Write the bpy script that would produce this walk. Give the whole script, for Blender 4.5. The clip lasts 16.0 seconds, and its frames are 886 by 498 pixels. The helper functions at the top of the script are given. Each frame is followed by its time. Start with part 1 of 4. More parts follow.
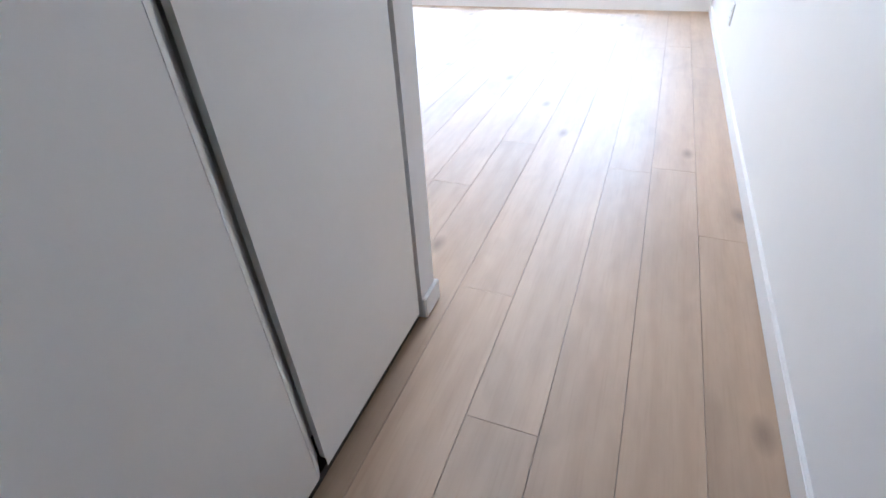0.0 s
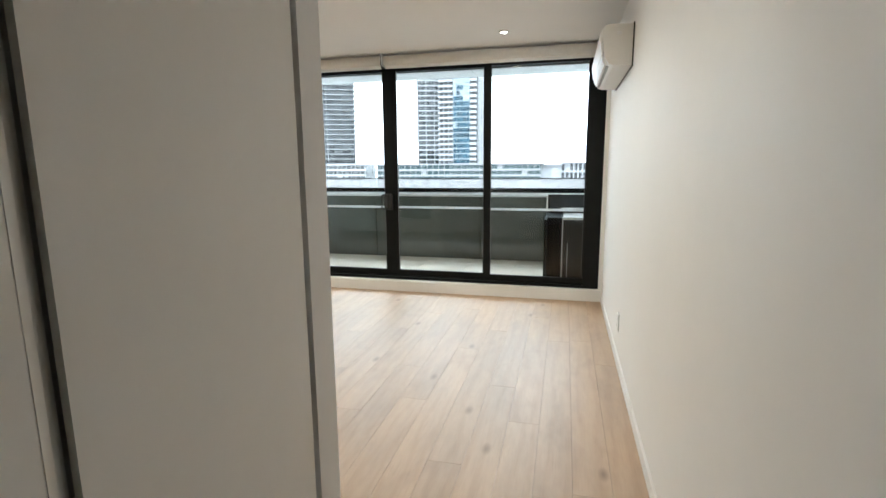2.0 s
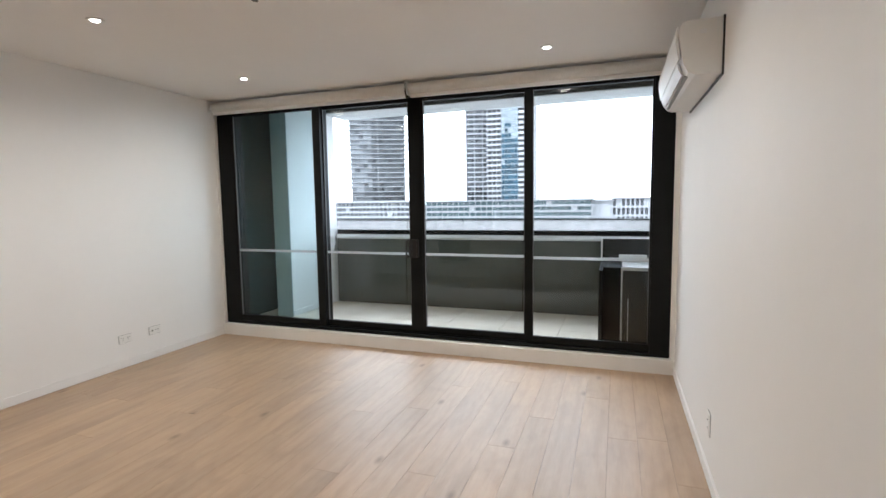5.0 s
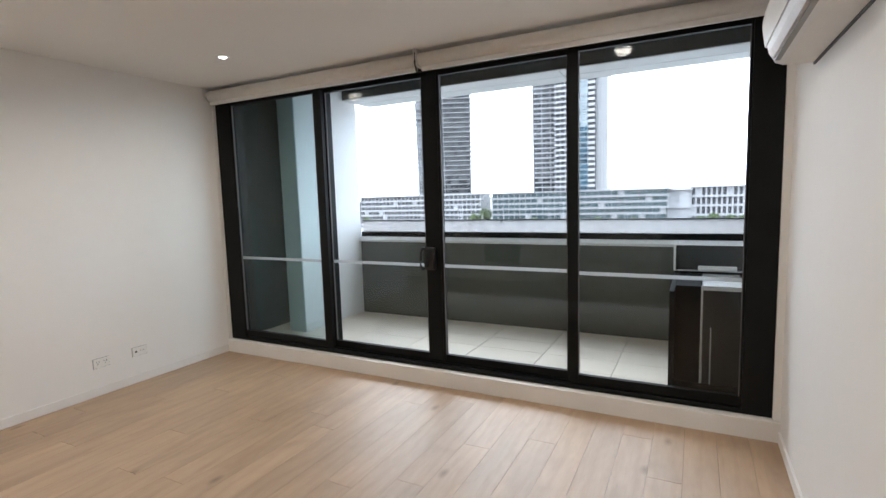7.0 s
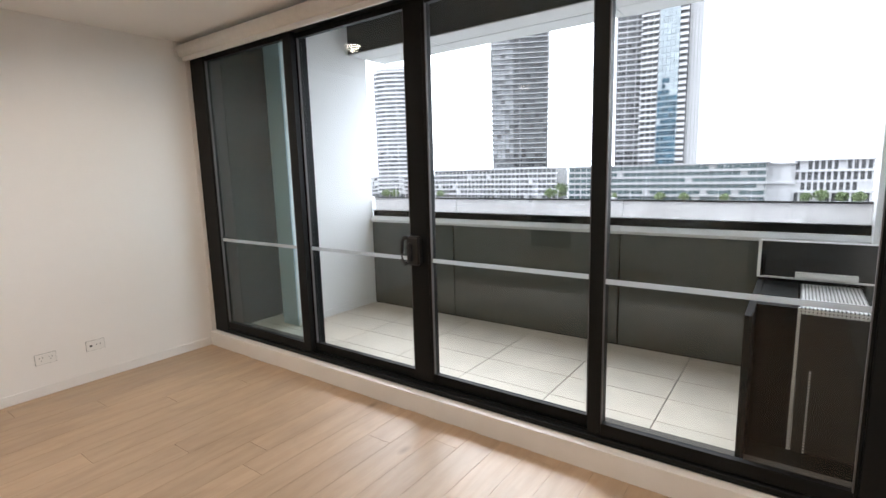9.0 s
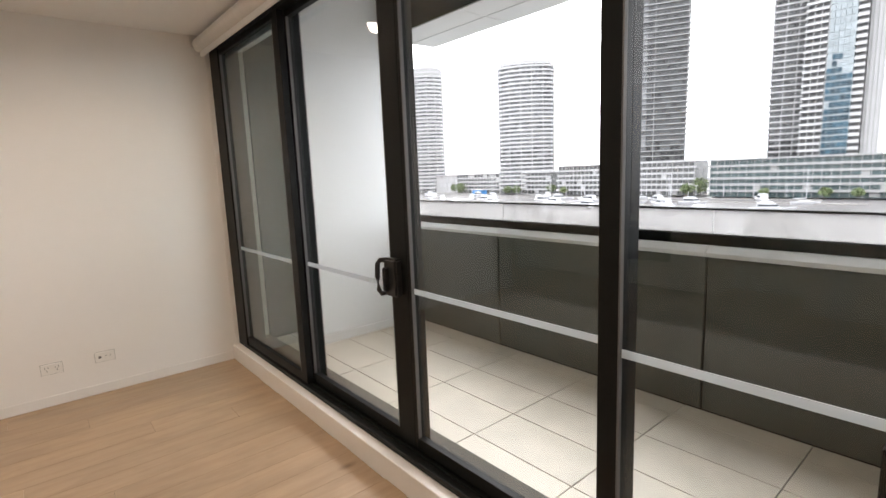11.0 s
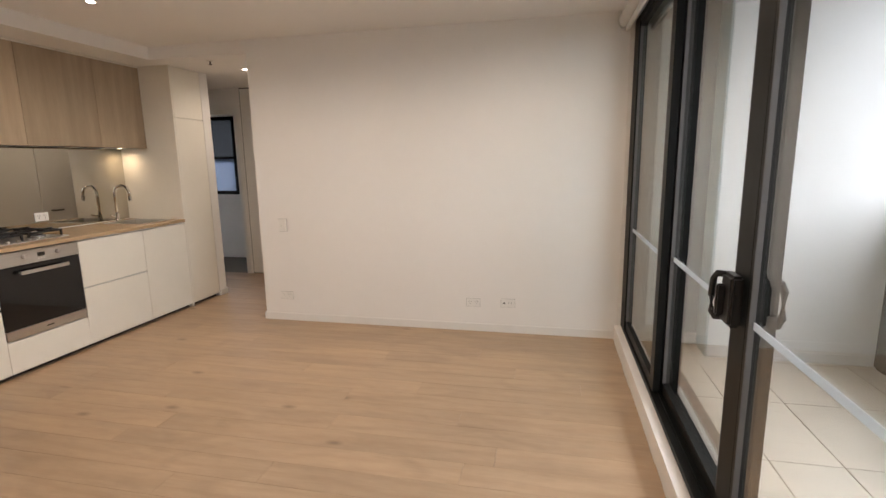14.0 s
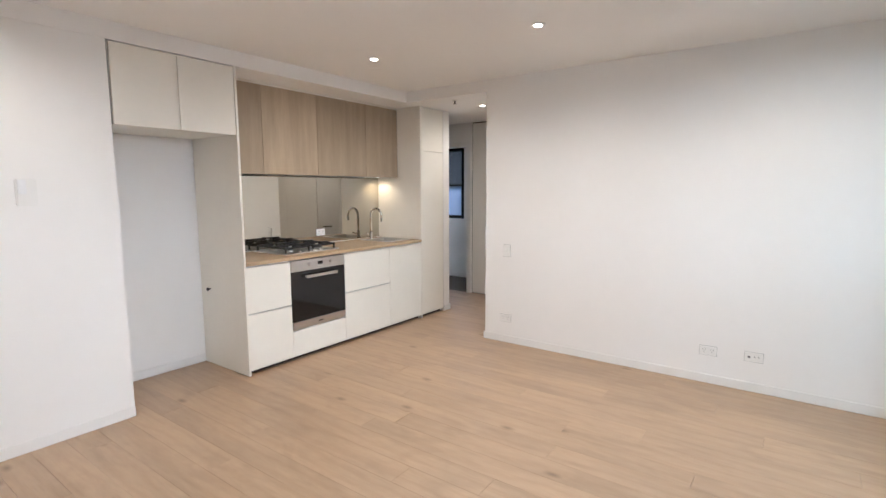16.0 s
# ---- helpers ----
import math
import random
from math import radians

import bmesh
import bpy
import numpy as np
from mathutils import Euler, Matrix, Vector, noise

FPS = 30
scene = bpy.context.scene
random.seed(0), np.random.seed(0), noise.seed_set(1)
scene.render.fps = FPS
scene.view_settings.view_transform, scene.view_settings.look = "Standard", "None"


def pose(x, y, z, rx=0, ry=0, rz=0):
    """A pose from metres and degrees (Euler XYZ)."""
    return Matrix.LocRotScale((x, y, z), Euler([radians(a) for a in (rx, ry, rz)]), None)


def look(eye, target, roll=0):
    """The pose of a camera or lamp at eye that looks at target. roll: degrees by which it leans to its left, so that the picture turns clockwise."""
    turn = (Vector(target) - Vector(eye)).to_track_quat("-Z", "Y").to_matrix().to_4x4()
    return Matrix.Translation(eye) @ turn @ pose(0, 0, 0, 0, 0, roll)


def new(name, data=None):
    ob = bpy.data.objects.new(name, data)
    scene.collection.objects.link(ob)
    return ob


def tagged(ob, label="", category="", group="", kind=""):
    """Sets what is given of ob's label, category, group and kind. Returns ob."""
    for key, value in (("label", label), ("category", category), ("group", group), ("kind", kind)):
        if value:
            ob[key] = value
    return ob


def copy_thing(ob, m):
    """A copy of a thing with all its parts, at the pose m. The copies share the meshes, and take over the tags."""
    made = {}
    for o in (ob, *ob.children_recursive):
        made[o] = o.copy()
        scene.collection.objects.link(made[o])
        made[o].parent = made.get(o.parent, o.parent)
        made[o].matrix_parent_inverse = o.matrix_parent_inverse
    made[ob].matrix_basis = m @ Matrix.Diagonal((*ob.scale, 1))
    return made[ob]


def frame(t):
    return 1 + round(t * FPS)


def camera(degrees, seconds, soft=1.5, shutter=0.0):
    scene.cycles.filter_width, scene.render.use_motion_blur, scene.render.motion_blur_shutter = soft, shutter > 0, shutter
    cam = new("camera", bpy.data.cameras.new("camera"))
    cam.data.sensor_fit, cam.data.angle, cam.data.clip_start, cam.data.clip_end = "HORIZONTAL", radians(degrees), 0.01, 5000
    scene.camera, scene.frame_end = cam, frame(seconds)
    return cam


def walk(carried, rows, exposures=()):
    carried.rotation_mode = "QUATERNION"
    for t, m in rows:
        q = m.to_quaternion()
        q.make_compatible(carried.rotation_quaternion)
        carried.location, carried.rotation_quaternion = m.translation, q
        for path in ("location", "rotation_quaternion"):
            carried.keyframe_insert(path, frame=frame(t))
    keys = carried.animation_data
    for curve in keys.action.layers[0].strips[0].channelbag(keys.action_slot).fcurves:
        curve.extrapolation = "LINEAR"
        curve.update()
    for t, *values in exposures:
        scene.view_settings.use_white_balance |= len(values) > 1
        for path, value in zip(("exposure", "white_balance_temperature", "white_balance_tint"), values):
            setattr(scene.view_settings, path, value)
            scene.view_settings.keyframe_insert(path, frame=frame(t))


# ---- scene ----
cam = camera(83.9, 16.0)
PATH = [
    (0, (-0.409, -5.089, 0.961), (-1.049, -3.607, -0.22), -3.4),
    (0.5, (-0.424, -5.04, 1.069), (-0.941, -3.334, 0.163), -2.1),
    (1, (-0.411, -5.042, 1.149), (-0.865, -3.208, 0.492), -0.4),
    (1.5, (-0.401, -5.044, 1.237), (-0.843, -3.147, 0.779), -0.3),
    (2, (-0.394, -5.038, 1.361), (-0.866, -3.124, 1.029), -0.4),
    (2.5, (-0.383, -5.011, 1.381), (-0.894, -3.094, 1.132), -0.5),
    (3, (-0.375, -4.977, 1.361), (-0.914, -3.063, 1.15), -0.3),
    (3.5, (-0.408, -4.828, 1.362), (-0.955, -2.916, 1.162), -0.3),
    (4, (-0.431, -4.677, 1.357), (-0.988, -2.766, 1.167), -0.3),
    (4.2, (-0.442, -4.605, 1.36), (-1.01, -2.697, 1.172), -0.4),
    (6.3, (-0.472, -3.633, 1.464), (-1.297, -1.819, 1.284), -1.5),
    (6.5, (-0.478, -3.57, 1.44), (-1.316, -1.762, 1.263), -1.6),
    (7, (-0.454, -3.222, 1.447), (-1.364, -1.454, 1.236), -1.7),
    (7.5, (-0.478, -2.976, 1.42), (-1.404, -1.216, 1.209), -1.4),
    (8, (-0.503, -2.686, 1.436), (-1.494, -0.967, 1.186), -1.1),
    (8.5, (-0.507, -2.432, 1.428), (-1.582, -0.771, 1.138), -1.5),
    (9, (-0.442, -2.153, 1.429), (-1.6, -0.552, 1.122), -1.5),
    (11.5, (-0.44, -0.934, 1.44), (-2.066, 0.182, 1.105), -2.2),
    (12, (-0.5, -0.754, 1.481), (-2.238, 0.16, 1.1), -2.2),
    (12.5, (-0.52, -0.65, 1.473), (-2.368, 0.004, 1.074), -2.6),
    (13, (-0.535, -0.543, 1.48), (-2.477, -0.282, 1.079), -1.8),
    (13.3, (-0.534, -0.505, 1.466), (-2.495, -0.479, 1.073), -1.1),
    (13.5, (-0.522, -0.494, 1.471), (-2.479, -0.613, 1.077), -1.0),
    (14, (-0.489, -0.515, 1.452), (-2.41, -0.941, 1.098), -0.9),
    (14.5, (-0.457, -0.582, 1.468), (-2.317, -1.24, 1.141), -0.9),
    (15, (-0.434, -0.59, 1.479), (-2.207, -1.463, 1.173), -1.0),
    (15.5, (-0.414, -0.593, 1.486), (-2.091, -1.647, 1.207), -0.8),
    (16, (-0.394, -0.642, 1.481), (-1.999, -1.811, 1.239), -0.2),
]
EXPOSURES = [(0, 1.84, 4600, 9), (1.0, 1.4, 5000, 9), (2.0, 1.05, 5600, 3), (4.0, 0.85, 5600, 9), (7, 0.55, 5650, 11), (9, 0.67, 6000, 14), (12.5, 0.52, 6650, 16), (13.5, 0.66, 6300, 16), (14, 0.68, 6400, 16), (14.5, 0.72, 6400, 17), (15, 1.03, 5600, 13), (16, 1.2, 5450, 12)]
SKY, LAMP_W, PUCK_W = 5.0, 37.0, 2.6
cam_rows = [(t, look(eye, target, roll)) for t, eye, target, roll in PATH]
walk(cam, cam_rows, EXPOSURES)

# ---- world and light ----
world = bpy.data.worlds.new("overcast_sky")
scene.world = world
world.use_nodes = True
wn, wl = world.node_tree.nodes, world.node_tree.links
sky = wn.new("ShaderNodeTexSky")
sky.sky_type, sky.sun_disc = "NISHITA", False
sky.sun_elevation, sky.sun_rotation = radians(48), radians(-35)
sky.air_density, sky.dust_density = 1.0, 4.0
grey = wn.new("ShaderNodeHueSaturation")
grey.inputs["Saturation"].default_value, grey.inputs["Value"].default_value = 0.2, 0.12
cloud = wn.new("ShaderNodeMix")
cloud.data_type = "RGBA"
cloud.inputs[0].default_value = 0.75
cloud.inputs[7].default_value = (1.0, 0.99, 1.02, 1)
wl.new(sky.outputs["Color"], grey.inputs["Color"])
wl.new(grey.outputs["Color"], cloud.inputs[6])
wl.new(cloud.outputs[2], wn["Background"].inputs["Color"])
wn["Background"].inputs["Strength"].default_value = SKY

sun_data = bpy.data.lights.new("sun", "SUN")
sun_data.energy, sun_data.angle, sun_data.color = 1.0, radians(25), (1.0, 0.96, 0.9)
sun = new("sun", sun_data)
sun.matrix_world = look((-60, 80, 110), (0, 0, 0))

# ---- materials ----
def mat(name, color, rough=0.5, metal=0.0, vary=0.06, scale=8.0, bump=0.0, bump_scale=60.0, stretch=(1, 1, 1), rand=0.0, coat=0.0, spec=0.5, dirt=0.0):
    m = bpy.data.materials.new(name)
    m.use_nodes = True
    n, l = m.node_tree.nodes, m.node_tree.links
    b = n["Principled BSDF"]
    b.inputs["Metallic"].default_value, b.inputs["Specular IOR Level"].default_value = metal, spec
    b.inputs["Coat Weight"].default_value = coat
    b.inputs["Coat Roughness"].default_value = 0.15
    co = n.new("ShaderNodeTexCoord")
    mp = n.new("ShaderNodeMapping")
    mp.inputs["Scale"].default_value = stretch
    l.new(co.outputs["Object"], mp.inputs["Vector"])
    vec = mp.outputs["Vector"]
    info = n.new("ShaderNodeObjectInfo")
    if rand:
        shift = n.new("ShaderNodeVectorMath")
        shift.operation = "MULTIPLY_ADD"
        comb = n.new("ShaderNodeCombineXYZ")
        for k in range(3):
            l.new(info.outputs["Random"], comb.inputs[k])
        l.new(comb.outputs[0], shift.inputs[0])
        shift.inputs[1].default_value = (37, 53, 11)
        l.new(vec, shift.inputs[2])
        vec = shift.outputs[0]
    big = n.new("ShaderNodeTexNoise")
    big.inputs["Scale"].default_value, big.inputs["Detail"].default_value = scale, 5
    l.new(vec, big.inputs["Vector"])
    fine = n.new("ShaderNodeTexNoise")
    fine.inputs["Scale"].default_value, fine.inputs["Detail"].default_value = scale * 9, 4
    l.new(vec, fine.inputs["Vector"])
    mix = n.new("ShaderNodeMath")
    mix.operation = "MULTIPLY_ADD"
    mix.inputs[1].default_value = 0.35
    l.new(fine.outputs["Fac"], mix.inputs[0])
    l.new(big.outputs["Fac"], mix.inputs[2])
    ramp = n.new("ShaderNodeValToRGB")
    lo = [max(0, c * (1 - vary)) for c in color]
    hi = [min(1, c * (1 + vary)) for c in color]
    ramp.color_ramp.elements[0].position, ramp.color_ramp.elements[0].color = 0.45, (*lo, 1)
    ramp.color_ramp.elements[1].position, ramp.color_ramp.elements[1].color = 0.9, (*hi, 1)
    l.new(mix.outputs[0], ramp.inputs["Fac"])
    out = ramp.outputs["Color"]
    if rand:
        hs = n.new("ShaderNodeHueSaturation")
        mr = n.new("ShaderNodeMapRange")
        mr.inputs["To Min"].default_value, mr.inputs["To Max"].default_value = 1 - rand, 1 + rand
        l.new(info.outputs["Random"], mr.inputs["Value"])
        l.new(mr.outputs[0], hs.inputs["Value"])
        l.new(out, hs.inputs["Color"])
        out = hs.outputs["Color"]
    l.new(out, b.inputs["Base Color"])
    rr = n.new("ShaderNodeMapRange")
    rr.inputs["To Min"].default_value, rr.inputs["To Max"].default_value = rough * 0.88, min(1, rough * 1.12)
    l.new(big.outputs["Fac"], rr.inputs["Value"])
    l.new(rr.outputs[0], b.inputs["Roughness"])
    if bump:
        bn = n.new("ShaderNodeTexNoise")
        bn.inputs["Scale"].default_value = bump_scale
        l.new(vec, bn.inputs["Vector"])
        bp = n.new("ShaderNodeBump")
        bp.inputs["Strength"].default_value, bp.inputs["Distance"].default_value = bump, 0.002
        l.new(bn.outputs["Fac"], bp.inputs["Height"])
        l.new(bp.outputs[0], b.inputs["Normal"])
    return m


def glass_mat(name, tint, rough=0.0, gloss=1.0):
    m = bpy.data.materials.new(name)
    m.use_nodes = True
    n, l = m.node_tree.nodes, m.node_tree.links
    n.remove(n["Principled BSDF"])
    tr, gl, mx, fr, pw, ad = (n.new("ShaderNode" + k) for k in ("BsdfTransparent", "BsdfGlossy", "MixShader", "LayerWeight", "Math", "Math"))
    tr.inputs["Color"].default_value = (*tint, 1)
    gl.inputs["Roughness"].default_value = rough
    gl.inputs["Color"].default_value = (gloss, gloss, gloss, 1)
    fr.inputs["Blend"].default_value = 0.5
    pw.operation, ad.operation = "POWER", "MULTIPLY_ADD"
    pw.inputs[1].default_value = 4.0
    ad.inputs[1].default_value, ad.inputs[2].default_value = 0.95, 0.022
    l.new(fr.outputs["Facing"], pw.inputs[0])
    l.new(pw.outputs[0], ad.inputs[0])
    l.new(ad.outputs[0], mx.inputs[0])
    l.new(tr.outputs[0], mx.inputs[1])
    l.new(gl.outputs[0], mx.inputs[2])
    l.new(mx.outputs[0], n["Material Output"].inputs["Surface"])
    return m


def hazy_mat(name):
    """Weathered outdoor glass: clear, with a film of pale dried dirt."""
    m = glass_mat(name, (0.93, 0.94, 0.94))
    n, l = m.node_tree.nodes, m.node_tree.links
    base = n["Material Output"].inputs["Surface"].links[0].from_socket
    film, co, noise, ramp, mx = (n.new("ShaderNode" + k) for k in ("BsdfTranslucent", "TexCoord", "TexNoise", "MapRange", "MixShader"))
    film.inputs["Color"].default_value = (0.30, 0.29, 0.285, 1)
    noise.inputs["Scale"].default_value, noise.inputs["Detail"].default_value = 7.0, 6
    ramp.inputs["From Min"].default_value, ramp.inputs["From Max"].default_value = 0.3, 0.7
    ramp.inputs["To Min"].default_value, ramp.inputs["To Max"].default_value = 0.50, 0.85
    l.new(co.outputs["Object"], noise.inputs["Vector"])
    l.new(noise.outputs["Fac"], ramp.inputs["Value"])
    l.new(ramp.outputs[0], mx.inputs[0])
    l.new(base, mx.inputs[1])
    l.new(film.outputs[0], mx.inputs[2])
    l.new(mx.outputs[0], n["Material Output"].inputs["Surface"])
    return m


def pane_mat(name, color, spread):
    """Glazing of many separate panes, each a little lighter or darker."""
    m = mat(name, color, 0.25, vary=0.15, scale=0.4, spec=0.22)
    n, l = m.node_tree.nodes, m.node_tree.links
    b = n["Principled BSDF"]
    src = b.inputs["Base Color"].links[0].from_socket
    geo, mr, hs = n.new("ShaderNodeNewGeometry"), n.new("ShaderNodeMapRange"), n.new("ShaderNodeHueSaturation")
    mr.inputs["To Min"].default_value, mr.inputs["To Max"].default_value = 1 - spread, 1 + spread * 1.6
    l.new(geo.outputs["Random Per Island"], mr.inputs["Value"])
    l.new(mr.outputs[0], hs.inputs["Value"])
    l.new(src, hs.inputs["Color"])
    l.new(hs.outputs["Color"], b.inputs["Base Color"])
    return m


def glow_mat(name, color, strength):
    m = bpy.data.materials.new(name)
    m.use_nodes = True
    b = m.node_tree.nodes["Principled BSDF"]
    b.inputs["Base Color"].default_value = (*color, 1)
    b.inputs["Emission Color"].default_value = (*color, 1)
    b.inputs["Emission Strength"].default_value = strength
    return m


def oak_mat():
    """Pale oak: long streaks along the plank, darker cathedral grain and a few knots."""
    m = mat("oak_floor", (0.408, 0.286, 0.180), 0.45, vary=0.13, scale=1.3, stretch=(4, 0.9, 1), rand=0.05, spec=0.9, bump=0.1, bump_scale=30)
    n, l = m.node_tree.nodes, m.node_tree.links
    b = n["Principled BSDF"]
    src = b.inputs["Base Color"].links[0].from_socket
    vec = [x for x in n if x.bl_idname == "ShaderNodeVectorMath"][0].outputs[0]
    wav = n.new("ShaderNodeTexWave")
    wav.inputs["Scale"].default_value, wav.inputs["Distortion"].default_value, wav.inputs["Detail"].default_value = 0.9, 9.0, 3
    l.new(vec, wav.inputs["Vector"])
    streak = n.new("ShaderNodeMix")
    streak.data_type, streak.blend_type = "RGBA", "MULTIPLY"
    fac = n.new("ShaderNodeMapRange")
    fac.inputs["From Min"].default_value, fac.inputs["To Max"].default_value = 0.45, 0.15
    l.new(wav.outputs["Fac"], fac.inputs["Value"])
    l.new(fac.outputs[0], streak.inputs[0])
    l.new(src, streak.inputs[6])
    streak.inputs[7].default_value = (0.66, 0.55, 0.45, 1)
    co = n.new("ShaderNodeTexCoord")
    info = n.new("ShaderNodeObjectInfo")
    off = n.new("ShaderNodeVectorMath")
    off.operation = "MULTIPLY_ADD"
    off.inputs[1].default_value = (91, 17, 0)
    l.new(info.outputs["Random"], off.inputs[0])
    l.new(co.outputs["Object"], off.inputs[2])
    mp = n.new("ShaderNodeMapping")
    mp.inputs["Scale"].default_value = (1.6, 0.75, 1)
    l.new(off.outputs[0], mp.inputs["Vector"])
    vor = n.new("ShaderNodeTexVoronoi")
    vor.voronoi_dimensions = "2D"
    vor.inputs["Scale"].default_value = 1.0
    l.new(mp.outputs[0], vor.inputs["Vector"])
    kf = n.new("ShaderNodeMapRange")
    kf.inputs["From Min"].default_value, kf.inputs["From Max"].default_value = 0.008, 0.045
    kf.inputs["To Min"].default_value, kf.inputs["To Max"].default_value = 0.6, 0.0
    l.new(vor.outputs["Distance"], kf.inputs["Value"])
    knot = n.new("ShaderNodeMix")
    knot.data_type = "RGBA"
    l.new(kf.outputs[0], knot.inputs[0])
    l.new(streak.outputs[2], knot.inputs[6])
    knot.inputs[7].default_value = (0.12, 0.075, 0.045, 1)
    smoke = n.new("ShaderNodeTexNoise")
    smoke.inputs["Scale"].default_value, smoke.inputs["Detail"].default_value, smoke.inputs["Distortion"].default_value = 2.4, 3, 1.2
    l.new(mp.outputs[0], smoke.inputs["Vector"])
    sf = n.new("ShaderNodeMapRange")
    sf.inputs["From Min"].default_value, sf.inputs["From Max"].default_value, sf.inputs["To Max"].default_value = 0.52, 0.75, 0.35
    l.new(smoke.outputs["Fac"], sf.inputs["Value"])
    stain = n.new("ShaderNodeMix")
    stain.data_type, stain.blend_type = "RGBA", "MULTIPLY"
    l.new(sf.outputs[0], stain.inputs[0])
    l.new(knot.outputs[2], stain.inputs[6])
    stain.inputs[7].default_value = (0.62, 0.60, 0.60, 1)
    fine = n.new("ShaderNodeMapping")
    fine.inputs["Scale"].default_value = (150, 5, 1)
    l.new(off.outputs[0], fine.inputs["Vector"])
    pores = n.new("ShaderNodeTexNoise")
    pores.inputs["Scale"].default_value, pores.inputs["Detail"].default_value = 1.0, 3
    l.new(fine.outputs[0], pores.inputs["Vector"])
    pf = n.new("ShaderNodeMapRange")
    pf.inputs["From Min"].default_value, pf.inputs["From Max"].default_value, pf.inputs["To Max"].default_value = 0.52, 0.72, 0.2
    l.new(pores.outputs["Fac"], pf.inputs["Value"])
    grain = n.new("ShaderNodeMix")
    grain.data_type, grain.blend_type = "RGBA", "MULTIPLY"
    l.new(pf.outputs[0], grain.inputs[0])
    l.new(stain.outputs[2], grain.inputs[6])
    grain.inputs[7].default_value = (0.66, 0.58, 0.50, 1)
    l.new(grain.outputs[2], b.inputs["Base Color"])
    return m


def dots_mat(name, base, hole, pitch):
    """Perforated sheet: round holes on a grid."""
    m = mat(name, base, 0.4, metal=0.2)
    n, l = m.node_tree.nodes, m.node_tree.links
    b = n["Principled BSDF"]
    co = n.new("ShaderNodeTexCoord")
    mp = n.new("ShaderNodeVectorMath")
    mp.operation = "MODULO"
    mp.inputs[1].default_value = (pitch, pitch, pitch)
    add = n.new("ShaderNodeVectorMath")
    add.inputs[1].default_value = (50 * pitch, 50 * pitch, 50 * pitch)
    l.new(co.outputs["Object"], add.inputs[0])
    l.new(add.outputs[0], mp.inputs[0])
    sub = n.new("ShaderNodeVectorMath")
    sub.operation = "DISTANCE"
    sub.inputs[1].default_value = (pitch / 2, pitch / 2, pitch / 2)
    l.new(mp.outputs[0], sub.inputs[0])
    lt = n.new("ShaderNodeMath")
    lt.operation = "LESS_THAN"
    lt.inputs[1].default_value = pitch * 0.52
    l.new(sub.outputs["Value"], lt.inputs[0])
    mx = n.new("ShaderNodeMix")
    mx.data_type = "RGBA"
    src = b.inputs["Base Color"].links[0].from_socket
    l.new(lt.outputs[0], mx.inputs[0])
    l.new(src, mx.inputs[6])
    mx.inputs[7].default_value = (*hole, 1)
    l.new(mx.outputs[2], b.inputs["Base Color"])
    return m


PAINT = mat("wall_paint", (0.84, 0.825, 0.80), 0.6, vary=0.015, scale=1.5, bump=0.05, bump_scale=220, spec=0.3)
CEIL = mat("ceiling_paint", (0.86, 0.845, 0.82), 0.8, vary=0.012, scale=1.2, bump=0.04, bump_scale=200, spec=0.2)
TRIM = mat("trim_paint", (0.80, 0.785, 0.76), 0.4, vary=0.02)
OAK = oak_mat()
SUBFLOOR = mat("joint_dark", (0.06, 0.04, 0.03), 0.9)
FRAME = mat("black_aluminium", (0.008, 0.009, 0.009), 0.45, vary=0.15, bump=0.03, bump_scale=400, spec=0.14)
GASKET = mat("grey_gasket", (0.10, 0.10, 0.10), 0.6)
GLASS = glass_mat("clear_glass", (0.905, 0.937, 0.930))
HAZY = hazy_mat("weathered_glass")
GLASS_L = glass_mat("tinted_glass", (0.78, 0.87, 0.87))
def frost_mat(name, color, share):
    """Frosted film or glass: scatters light back and through."""
    m = bpy.data.materials.new(name)
    m.use_nodes = True
    n, l = m.node_tree.nodes, m.node_tree.links
    n.remove(n["Principled BSDF"])
    dif, tra, mix = n.new("ShaderNodeBsdfDiffuse"), n.new("ShaderNodeBsdfTranslucent"), n.new("ShaderNodeMixShader")
    dif.inputs["Color"].default_value = tra.inputs["Color"].default_value = (*color, 1)
    mix.inputs[0].default_value = share
    l.new(dif.outputs[0], mix.inputs[1])
    l.new(tra.outputs[0], mix.inputs[2])
    l.new(mix.outputs[0], n["Material Output"].inputs["Surface"])
    return m


FROST = frost_mat("decal_strip", (0.62, 0.65, 0.66), 0.6)
FROSTED = frost_mat("frosted_pane", (0.30, 0.36, 0.45), 0.6)
PLASTIC = mat("white_plastic", (0.80, 0.79, 0.76), 0.35, vary=0.02)
PLASTIC_D = mat("grey_louvre", (0.30, 0.30, 0.29), 0.5)
BLACK = mat("black_plastic", (0.012, 0.012, 0.012), 0.35, vary=0.2)
BLIND = mat("blind_fabric", (0.74, 0.71, 0.66), 0.75, vary=0.04, scale=20, bump=0.1, bump_scale=700)
LAMINATE = mat("white_laminate", (0.82, 0.79, 0.71), 0.32, vary=0.02, scale=3, bump=0.02, bump_scale=300)
ROBE = mat("robe_laminate", (0.85, 0.83, 0.785), 0.4, vary=0.02, scale=3, bump=0.02, bump_scale=300)
GROOVE = mat("groove_aluminium", (0.55, 0.54, 0.51), 0.35, metal=0.3)
VENEER = mat("taupe_oak_veneer", (0.39, 0.305, 0.21), 0.45, vary=0.13, scale=1.6, stretch=(10, 10, 0.8), rand=0.07, bump=0.06, bump_scale=40)
